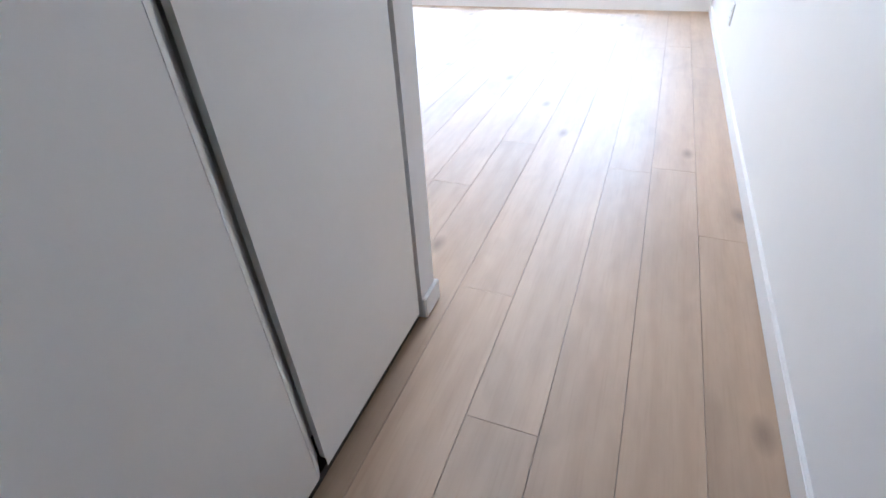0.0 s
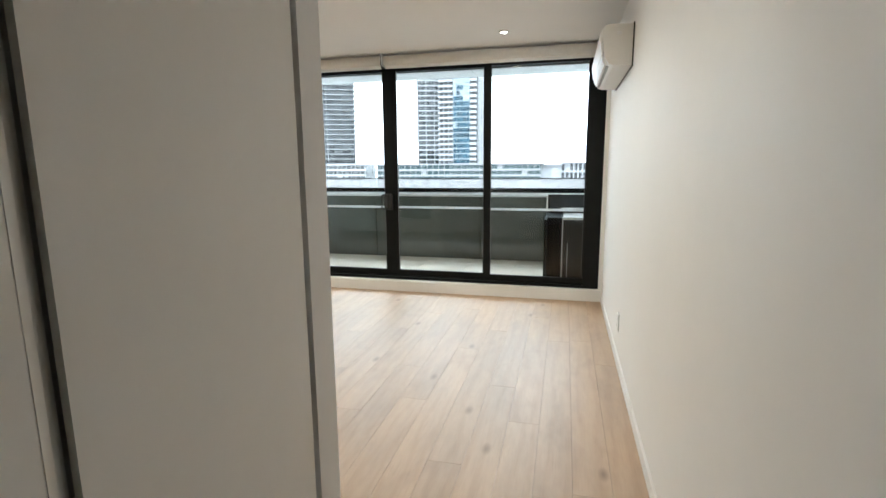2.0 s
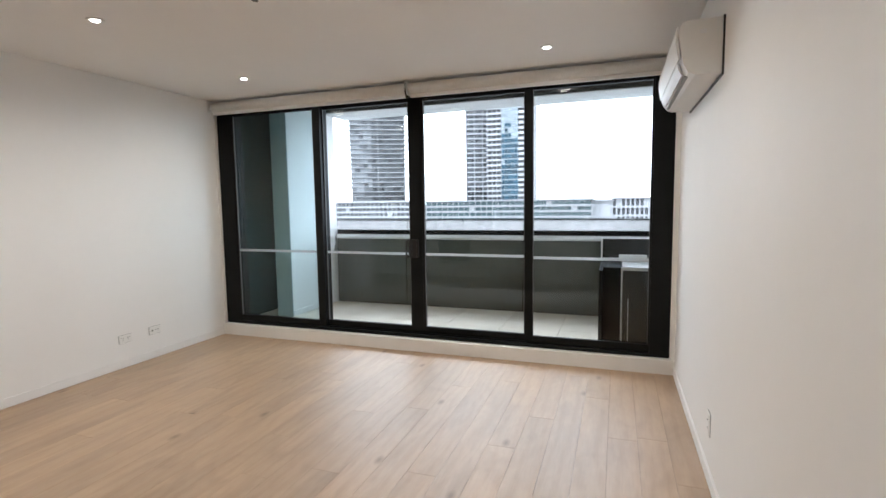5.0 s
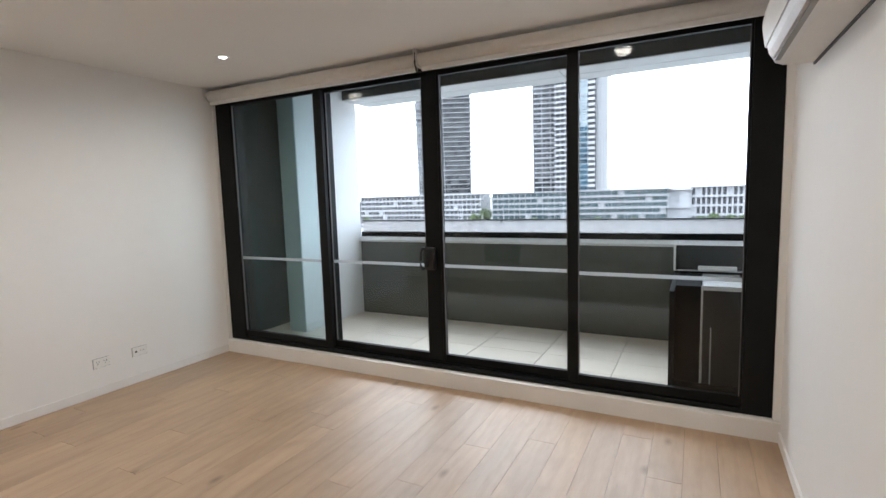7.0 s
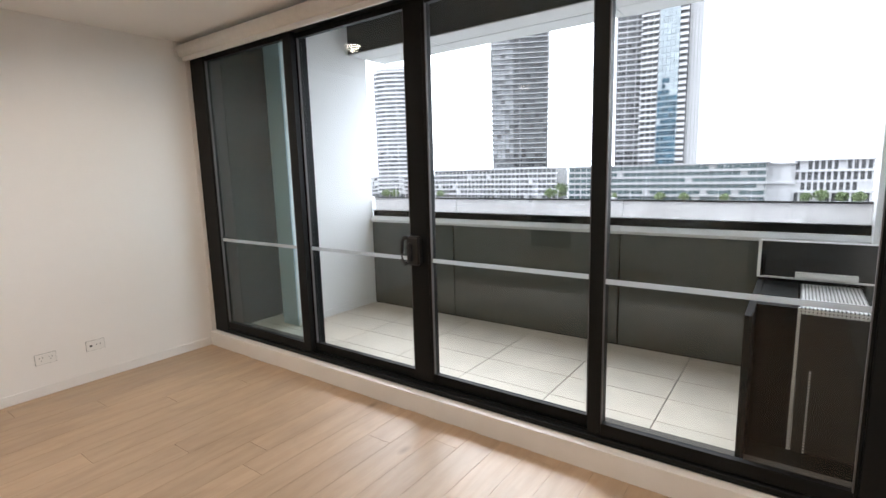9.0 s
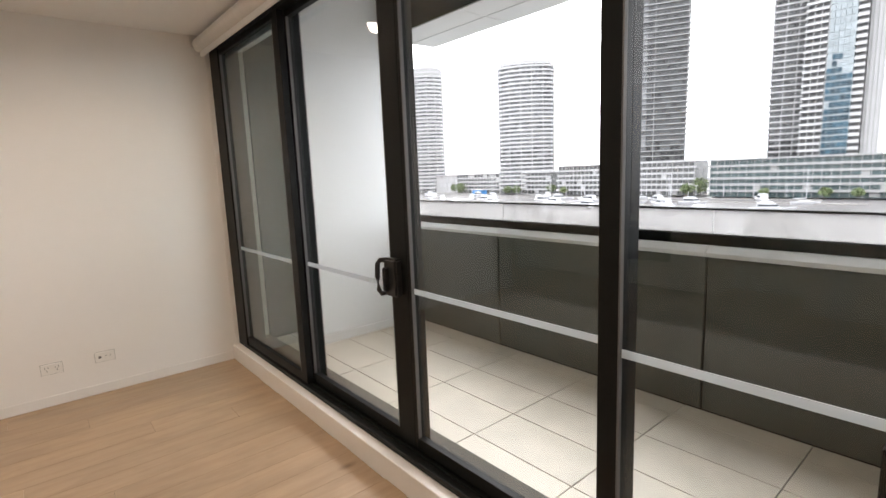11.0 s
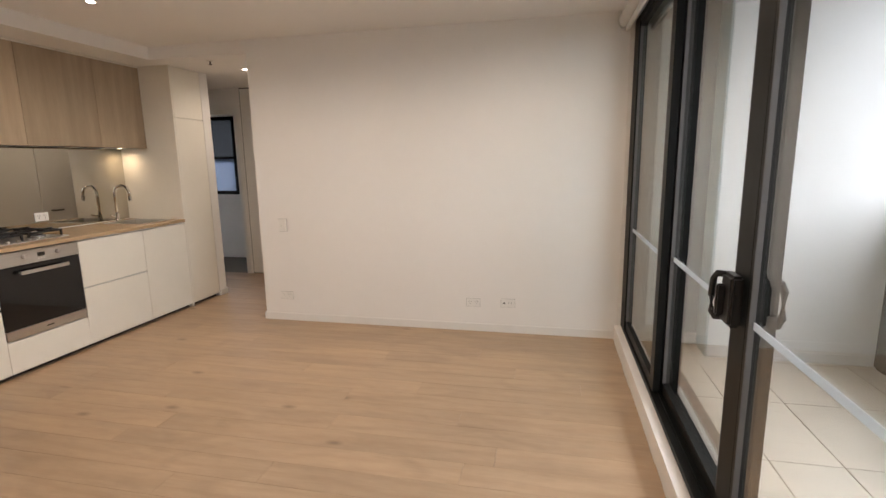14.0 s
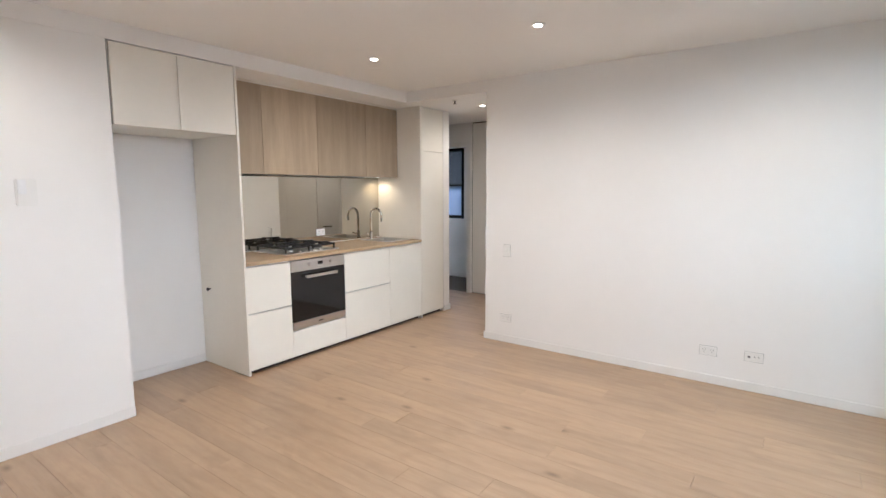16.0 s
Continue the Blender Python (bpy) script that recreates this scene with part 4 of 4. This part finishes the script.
# condenser screen at the balcony end
cs = thing("condenser_screen", (-0.3, 0.9, BZ), "dark metal screen round an air conditioning condenser", "screen")
part("side_panel", boxes((-0.595, -0.565, 0.215, 1.515, BZ, 0.80), (-0.595, -0.565, 1.03, 1.515, 0.80, 0.945), bevel=0.002), CLAD, cs)
part("back_panel", boxes((-0.564, -0.092, 1.475, 1.505, BZ, 0.93)), CLAD, cs)
part("front_panel", boxes((-0.564, -0.412, 0.46, 0.48, BZ, 0.797), (-0.564, -0.412, 0.481, 1.03, 0.775, 0.797)), CLAD, cs)
part("base_tray", boxes((-0.564, -0.004, 0.222, 0.456, BZ, BZ + 0.03)), CLAD, cs)
part("upper_tray", boxes((-0.586, -0.004, 1.04, 1.05, 0.822, 1.015)), PERF_D, cs, "black perforated upper panel")
part("edge_trim", boxes((-0.602, -0.587, 1.028, 1.052, 0.815, 1.022), (-0.587, -0.004, 1.028, 1.040, 0.815, 0.823), (-0.587, -0.004, 1.028, 1.040, 1.016, 1.022)), WHITE_EDGE, cs)
cu = part("cover", boxes((-0.402, -0.155, 0.46, 1.0, 0.772, 0.802), bevel=0.003), PERF_LIT, cs, "dark perforated top cover, light through its holes as pale dots")
part("cover_side", boxes((-0.395, -0.155, 0.462, 0.472, BZ, 0.771)), PERF_D, cs, "black perforated front")
part("cover_edge", boxes((-0.411, -0.397, 0.457, 0.472, BZ, 0.802), (-0.352, -0.340, 0.454, 0.461, BZ, 0.52)), PERF_LIT, cs)
part("box_top", boxes((-0.43, -0.17, 1.002, 1.026, 0.828, 0.860), bevel=0.003), WHITE_EDGE, cs)

nf = thing("neighbour_facade", (-9.6, -5.5, -17), "dark neighbouring facade seen from the bedroom", "building")
part("wall", boxes((-10.2, -9.6, -9.5, -3.0, -17, 2.35)), mat("dark_brickwork", (0.009, 0.010, 0.012), 0.8, spec=0.1), nf)
for k in range(4):
    part("louvre", boxes((-9.9, -9.3, -9.5, -3.0, 2.45 + 0.14 * k, 2.50 + 0.14 * k)), SOFFIT_L, nf)

# ---- city across the water ----
GZ = -17.0
FAC_W = mat("pale_facade", (0.33, 0.325, 0.325), 0.7, vary=0.06, scale=0.2)
FAC_G = mat("grey_facade", (0.24, 0.24, 0.238), 0.7, vary=0.1, scale=0.2)
FAC_D = mat("dark_facade", (0.036, 0.036, 0.037), 0.5, vary=0.3, scale=0.15)
WINDOW = mat("window_band", (0.075, 0.077, 0.078), 0.2, vary=0.5, scale=0.3)
WINDOW_G = mat("green_window_band", (0.04, 0.064, 0.066), 0.2, vary=0.4, scale=0.3)
PANE_D = pane_mat("dark_tower_panes", (0.046, 0.047, 0.048), 0.6)
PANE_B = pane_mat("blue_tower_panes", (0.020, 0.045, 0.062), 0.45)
PANE_P = pane_mat("pale_tower_panes", (0.085, 0.087, 0.09), 0.5)
PANE_M = pane_mat("grey_tower_panes", (0.14, 0.142, 0.145), 0.35)
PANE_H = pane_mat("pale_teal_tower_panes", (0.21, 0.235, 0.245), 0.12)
FAC_P = mat("white_facade", (0.33, 0.325, 0.325), 0.7, vary=0.05, scale=0.2)
CRANE = mat("crane_steel", (0.4, 0.4, 0.42), 0.6)
solid("water", boxes((-1400, 900, 30, 292, GZ - 1.0, GZ - 0.6)), mat("harbour_water", (0.120, 0.114, 0.113), 0.4, vary=0.3, spec=0.12, scale=0.02, bump=0.6, bump_scale=0.6), "pale harbour water under an overcast sky", "water")
solid("ground", boxes((-4000, 4000, 292, 4800, GZ - 2, GZ), (-4000, -1400, -4000, 292, GZ - 2, GZ), (900, 4000, -4000, 292, GZ - 2, GZ), (-1400, 900, -4000, 30, GZ - 2, GZ)), mat("quay_ground", (0.24, 0.235, 0.225), 0.9, vary=0.15, scale=0.05), "pale quay ground reaching to the horizon", "ground")


def tower(name, x, y, w, d, z1, wall, band, label, curve=0.0, step=3.1, turn=0.0, depth=0.7, band_h=1.05, fins=0, pane=None, dark_from=1.1, dark_pane=None, crown=0.0):
    """A high block: glazed core, one floor slab with balcony edge a storey, glazing bays, a few fins and a roof."""
    t = thing(name, (x, y, GZ), label, "tower", "towers across the harbour")
    n = 14 if curve else 1

    def place(px, py):
        return x + px * math.cos(turn) - py * math.sin(turn), y + px * math.sin(turn) + py * math.cos(turn)

    def outline(o):
        front = [(-w / 2 - o + (w + 2 * o) * k / n, -d / 2 - o - curve * math.sqrt(max(0.0, 1 - (2 * k / n - 1) ** 2))) for k in range(n + 1)]
        return [place(*p) for p in front + [(w / 2 + o, d / 2 + o), (-w / 2 - o, d / 2 + o)]]

    part("core", prism(outline(0), GZ, z1, "z"), wall, t)
    slab = mesh_of("floor_band", prism(outline(depth), 0, band_h, "z"), band, (x, y, 0))
    z = GZ + 4
    while z < z1 - 1:
        ob = new("floor_band", slab)
        ob.parent = t
        ob.location = (0, 0, z - GZ)
        z += step
    part("roof", prism(outline(-1.5), z1, z1 + 3.0, "z"), band, t)
    if crown:
        part("crown", prism(outline(0.4), z1 - crown, z1 + 1.0, "z"), FAC_G, t, "grey louvred crown")
    k = fins or max(3, int(w / 5))
    for i in range(k + 1):
        u = 2 * i / k - 1
        cx, cy = place(w / 2 * u, -d / 2 - 0.3 - curve * math.sqrt(max(0.0, 1 - u * u)))
        part("fin", boxes((cx - 0.14, cx + 0.14, cy - 0.1, cy + 0.5, GZ, z1)), band, t)
    bays = max(6, int(w / 2.6))
    if pane:
        for i in range(bays):
            rng = random.Random(i + int(w * 7))
            a, b = 2 * (i + 0.06) / bays - 1, 2 * (i + 0.94) / bays - 1
            pa = (w / 2 * a, -d / 2 - 0.12 - curve * math.sqrt(max(0.0, 1 - a * a)))
            pb = (w / 2 * b, -d / 2 - 0.12 - curve * math.sqrt(max(0.0, 1 - b * b)))
            bm = bmesh.new()
            z = GZ + 4 + band_h
            while z < z1 - step:
                if rng.random() < 0.86:
                    back = rng.choice((0.0, 0.0, 0.06))
                    foot = [place(*pa), place(*pb), place(pb[0], pb[1] + 0.1 + back), place(pa[0], pa[1] + 0.1 + back)]
                    lo = [bm.verts.new((*p, z + 0.05)) for p in foot]
                    hi = [bm.verts.new((*p, z + step - band_h - 0.05)) for p in foot]
                    for m in range(4):
                        bm.faces.new((lo[m], lo[(m + 1) % 4], hi[(m + 1) % 4], hi[m]))
                z += step
            part("window", bm, dark_pane if (i + 0.5) / bays > dark_from else pane, t)
    return t


def far(azimuth, distance):
    """A place over the water, by its bearing to the left of straight ahead."""
    return -distance * math.sin(radians(azimuth)), distance * math.cos(radians(azimuth))


tower("tower", *far(15.5, 320), 15.5, 14, 125, FAC_D, FAC_W, "tall dark apartment tower with pale balcony edges", step=3.0, turn=0.27, band_h=0.75, pane=PANE_D)
bl = thing("tower", (-64, 297, GZ), "tall blue glass tower wing with a pale side", "tower", "towers across the harbour")
part("balcony_wing", boxes((-76, -67.5, 295.2, 312, GZ, 118)), FAC_D, bl)
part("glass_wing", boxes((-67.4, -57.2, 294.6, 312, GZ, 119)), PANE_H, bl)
part("side_wing", boxes((-57.1, -53.4, 296, 312, GZ, 121)), FAC_D, bl)
part("pale_wing", boxes((-53.3, -47, 299, 314, GZ, 123)), FAC_W, bl)
rng = random.Random(5)
for i in range(44):
    z = GZ + 3 + 3.1 * i
    part("floor_band", boxes((-76.6, -67.6, 293.8, 295.2, z, z + 1.15)), FAC_W, bl)
    part("floor_band", boxes((-57.2, -53.2, 294.8, 296, z, z + 1.5)), FAC_W, bl)
    if i % 2:
        part("floor_edge", boxes((-67.2, -57.3, 294.45, 294.6, z, z + 0.4)), FAC_G, bl)
cells = {"low": [], "high": []}
for i in range(42):
    z = GZ + 4.4 + 3.1 * i
    for k in range(5):
        x0 = -67.2 + 2.0 * k
        if rng.random() < 0.96:
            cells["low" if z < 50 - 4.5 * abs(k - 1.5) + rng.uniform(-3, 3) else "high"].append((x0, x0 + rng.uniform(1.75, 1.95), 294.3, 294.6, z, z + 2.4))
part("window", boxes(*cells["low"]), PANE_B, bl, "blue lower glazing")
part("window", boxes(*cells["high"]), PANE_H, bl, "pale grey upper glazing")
for i in range(4):
    part("fin", boxes((-76.2 + 2.9 * i, -75.9 + 2.9 * i, 294.2, 295.2, GZ, 118)), FAC_G, bl)
for i in range(4):
    part("fin", boxes((-52.4 + 1.6 * i, -52.1 + 1.6 * i, 298.6, 299, GZ, 123)), FAC_G, bl)
tower("tower", *far(27.1, 350), 36, 20, 120, FAC_D, FAC_G, "tall dark slab tower with grey projecting floor edges", step=3.2, depth=1.3, turn=0.47, band_h=0.5, fins=2, pane=PANE_M, dark_from=0.42, dark_pane=PANE_D)
tower("tower", *far(40.3, 405), 42, 14, 79, WINDOW, FAC_P, "pale curved apartment tower", curve=10, step=3.1, turn=0.70, band_h=1.35, fins=5, pane=PANE_P)
tower("tower", *far(51.4, 490), 31, 14, 95, WINDOW, FAC_P, "slim pale curved apartment tower with a grey crown", curve=11, step=3.4, turn=0.90, band_h=1.5, fins=4, pane=PANE_P, crown=5.0)
tower("tower", *far(57.9, 570), 36, 16, 56, WINDOW, FAC_P, "pale gridded apartment block", step=3.1, turn=1.0, band_h=1.2, fins=7, pane=PANE_P)
tower("tower", *far(54.6, 540), 11, 11, 36, PANE_P, FAC_G, "narrow glass tower under construction", step=3.4, turn=0.95)
cr = thing("tower_crane", (-440, 313, 36), "thin construction crane on a tower", "crane")
part("mast", boxes((-440.6, -439.4, 312.4, 313.6, 36, 60)), CRANE, cr)
part("jib", boxes((-447, -426, 312.6, 313.4, 56, 57)), CRANE, cr)


def low_block(x0, x1, y, z1, floors, wall, glass, label, mull=4.0, post=0.11):
    """A low waterfront block: recessed glazing, projecting floor edges, posts and a flat roof."""
    b = thing("waterfront_block", ((x0 + x1) / 2, y, GZ), label, "building", "waterfront blocks")
    part("core", boxes((x0, x1, y, y + 18, GZ, z1 - 0.3)), glass, b)
    h = (z1 - GZ) / floors
    for i in range(1, floors):
        inset = 0.0 if i % 2 else 0.7
        part("floor_band", boxes((x0 - 1 + inset, x1 + 1 - inset, y - 1.6 + inset, y, GZ + i * h - 0.5, GZ + i * h + 0.6)), wall, b)
    part("roof", boxes((x0 - 1.5, x1 + 1.5, y - 2, y + 19, z1 - 0.3, z1 + 0.5)), wall, b)
    n = int((x1 - x0) / mull)
    for i in range(n + 1):
        px = x0 + (x1 - x0) * i / n
        part("post", boxes((px - post, px + post, y - 0.3 - post, y, GZ, z1 - 0.3)), wall, b)
    rng = random.Random(int(abs(x0)))
    for i in range(n):
        if rng.random() < 0.45:
            f = rng.randrange(floors)
            px = x0 + (x1 - x0) * i / n
            part("wall_panel", boxes((px + 0.3, px + mull - 0.4, y - 0.3, y - 0.02, GZ + f * h + 0.5, GZ + f * h + h - 0.5)), wall, b)
    return b


low_block(-112, -14, 282, 2.2, 6, FAC_G, WINDOW_G, "long waterfront block with green glass and grey floor edges", 3.4)
low_block(-14, -3.5, 290, 1.5, 2, FAC_W, FAC_W, "plain white waterfront block", 5)
low_block(-3, 26, 292, 2.6, 4, FAC_W, FAC_D, "dark block with a white grid front", 2.4, 0.42)
low_block(-214, -122, 286, 2.4, 6, FAC_W, WINDOW, "pale waterfront apartments with balconies", 3)
low_block(-330, -228, 295, -1.2, 5, FAC_W, WINDOW, "pale waterfront apartments with balconies", 3.6)
low_block(-374, -332, 300, -1.5, 3, FAC_W, FAC_W, "plain white waterfront block", 6)
low_block(-520, -376, 300, -3.5, 4, FAC_W, WINDOW, "low white waterfront block", 6)
low_block(40, 160, 300, 0.0, 5, FAC_W, WINDOW, "pale waterfront apartments with balconies", 3.6)
sh = thing("kiosk", (-288, 280, GZ), "small bright blue waterfront kiosk", "building")
part("wall", boxes((-293, -283, 278, 284, GZ, GZ + 3.4)), mat("blue_paint", (0.03, 0.20, 0.48), 0.5), sh)
part("roof", boxes((-294, -282, 277, 285, GZ + 3.4, GZ + 3.8)), FAC_W, sh)

LEAF = mat("leaf_green", (0.095, 0.125, 0.052), 0.7, vary=0.4, scale=0.8)
BARK = mat("bark", (0.09, 0.07, 0.05), 0.9)


def tree(x, y, h, r, seed):
    rng = random.Random(seed)
    t = thing("tree", (x, y, GZ), "small leafy green tree on the quay", "tree", "trees along the quay")
    tr = tube([(x, y, GZ), (x + 0.1, y, GZ + h * 0.3), (x - 0.1, y, GZ + h * 0.6)], 0.22, 6)
    for k in range(4):
        a = rng.random() * 6.28
        tube([(x, y, GZ + h * 0.35), (x + r * 0.5 * math.cos(a), y + r * 0.5 * math.sin(a), GZ + h * 0.7)], 0.1, 5, tr)
    part("trunk", tr, BARK, t)
    bm = bmesh.new()
    for k in range(420):
        a, b, q = rng.random() * 6.28, rng.random() * 2 - 1, rng.random() ** 0.4
        lump = 0.75 + 0.25 * math.sin(a * 3 + seed)
        c = Vector((x + r * lump * q * math.cos(a) * math.sqrt(1 - b * b), y + r * lump * q * math.sin(a) * math.sqrt(1 - b * b), GZ + h * 0.62 + r * 0.7 * q * b))
        s = 0.35 + 0.3 * rng.random()
        m = Euler((rng.random() * 6, rng.random() * 6, rng.random() * 6)).to_matrix()
        bm.faces.new([bm.verts.new(c + m @ Vector(v) * s) for v in ((-1, -0.5, 0), (1, -0.5, 0.1), (0.8, 0.6, 0), (-0.8, 0.6, -0.1))])
    part("crown", bm, LEAF, t)


TREES = ((-118, 284, 10, 6), (-124, 281, 7, 4), (-60, 276, 5, 3), (-48, 275, 5, 2.6), (-84, 276, 5, 2.5), (-30, 276, 4.5, 2.4), (8, 283, 6, 3.6), (15, 282, 5, 3), (2, 284, 4.5, 2.8), (21, 281, 5, 3.2), (-205, 280, 6, 3), (-222, 288, 7, 4), (-318, 288, 8, 6), (-328, 290, 8, 5), (-252, 285, 6, 4), (-262, 286, 6, 4), (-380, 292, 6, 5), (-400, 292, 5, 5), (-440, 292, 5, 5))
for i, (x, y, h, r) in enumerate(TREES):
    tree(x, y, h, r, i)

HULL = mat("white_gelcoat", (0.40, 0.40, 0.41), 0.3, vary=0.03)
DARKWIN = mat("boat_window", (0.03, 0.035, 0.04), 0.15)


def boat_build():
    b = thing("motor_yacht", (0, 0, 0), "white moored motor yacht with dark windows", "boat", "moored boats")
    hull = [(-7, -2.0, 1.6), (3.5, -2.1, 1.8), (8.5, 0, 2.3), (3.5, 2.1, 1.8), (-7, 2.0, 1.6)]
    keel = [(-6.6, -1.4, 0), (3, -1.3, 0), (6.4, 0, 0.2), (3, 1.3, 0), (-6.6, 1.4, 0)]
    bm = bmesh.new()
    a, c = [bm.verts.new(v) for v in hull], [bm.verts.new(v) for v in keel]
    bm.faces.new(a)
    bm.faces.new(c[::-1])
    for k in range(5):
        bm.faces.new((c[k], c[(k + 1) % 5], a[(k + 1) % 5], a[k]))
    part("hull", bm, HULL, b)
    part("cabin", prism([(-4.5, 1.7), (2.8, 1.8), (1.0, 3.3), (-4.2, 3.4)], -1.5, 1.5, "y"), HULL, b)
    part("window", prism([(-4.0, 2.2), (2.35, 2.3), (1.5, 2.95), (-3.9, 2.95)], -1.53, 1.53, "y"), DARKWIN, b)
    part("flybridge", boxes((-4.0, 0.4, -1.3, 1.3, 3.4, 3.9), bevel=0.1), HULL, b)
    part("mast", tube([(-2.5, 0, 3.9), (-2.7, 0, 6.5)], 0.06, 5), HULL, b)
    return b


def yacht_build():
    b = thing("sailing_yacht", (0, 0, 0), "white moored sailing yacht with a tall bare mast", "boat", "moored boats")
    bm = bmesh.new()
    up = [(-5, -1.2, 1.2), (1, -1.5, 1.2), (6, 0, 1.5), (1, 1.5, 1.2), (-5, 1.2, 1.2)]
    lo = [(-4.5, -0.7, 0), (1, -0.8, 0), (5, 0, 0.1), (1, 0.8, 0), (-4.5, 0.7, 0)]
    a, c = [bm.verts.new(v) for v in up], [bm.verts.new(v) for v in lo]
    bm.faces.new(a)
    bm.faces.new(c[::-1])
    for k in range(5):
        bm.faces.new((c[k], c[(k + 1) % 5], a[(k + 1) % 5], a[k]))
    part("hull", bm, HULL, b)
    part("cabin", boxes((-2, 2, -0.8, 0.8, 1.2, 1.8), bevel=0.15), HULL, b)
    part("mast", tube([(0.6, 0, 1.2), (0.6, 0, 15)], 0.12, 6), HULL, b)
    part("boom", tube([(0.5, 0, 2.6), (-4, 0, 2.7)], 0.16, 6), HULL, b)
    return b


boat, yacht = boat_build(), yacht_build()
WZ = GZ - 0.75
rng = random.Random(11)
spots = [(-330 + 21 * i + rng.uniform(-4, 4), 262 - (i % 3) * 14 + rng.uniform(-4, 4), i) for i in range(14)]
spots += [(-235 + 17 * i + rng.uniform(-4, 4), 205 - (i % 2) * 16 + rng.uniform(-5, 5), i + 1) for i in range(11)]
spots += [(-345 + 13 * i + rng.uniform(-5, 5), 236 - (i % 4) * 9 + rng.uniform(-4, 4), i + 2) for i in range(20)]
spots += [(-250 + 15 * i + rng.uniform(-5, 5), 168 - (i % 2) * 9 + rng.uniform(-4, 4), i + 2) for i in range(9)]
first = {}
for x, y, i in spots:
    kind = yacht if i % 4 == 1 else boat
    m = Matrix.Translation((x, y, WZ)) @ Matrix.Rotation(rng.uniform(-0.5, 0.5) + (0 if i % 2 else 2.6), 4, "Z")
    if kind.name in first:
        copy_thing(kind, m)
    else:
        first[kind.name] = True
        kind.matrix_basis = m
for x0, x1, y in ((-340, -40, 250), (-240, -50, 196), (-330, -60, 272), (-350, -110, 222), (-250, -90, 158)):
    pn = thing("pontoon", ((x0 + x1) / 2, y, WZ), "long pale floating timber pontoon", "pontoon", "marina pontoons")
    part("deck", boxes((x0, x1, y - 1.2, y + 1.2, WZ + 0.1, WZ + 0.6)), mat("pontoon_deck", (0.20, 0.19, 0.18), 0.8), pn)


def street_lamp(x, y):
    s = thing("street_lamp", (x, y, GZ), "slim grey quayside street lamp", "lamp post", "quay lamp posts")
    part("pole", tube([(x, y, GZ), (x, y, GZ + 6)], 0.12, 6), CRANE, s)
    part("head", boxes((x - 0.9, x + 0.9, y - 0.25, y + 0.25, GZ + 6, GZ + 6.25)), FAC_W, s)


for i in range(16):
    street_lamp(-215 + 14 * i, 277)

# boards and tiles last
lay_tiles()
lay_boards()
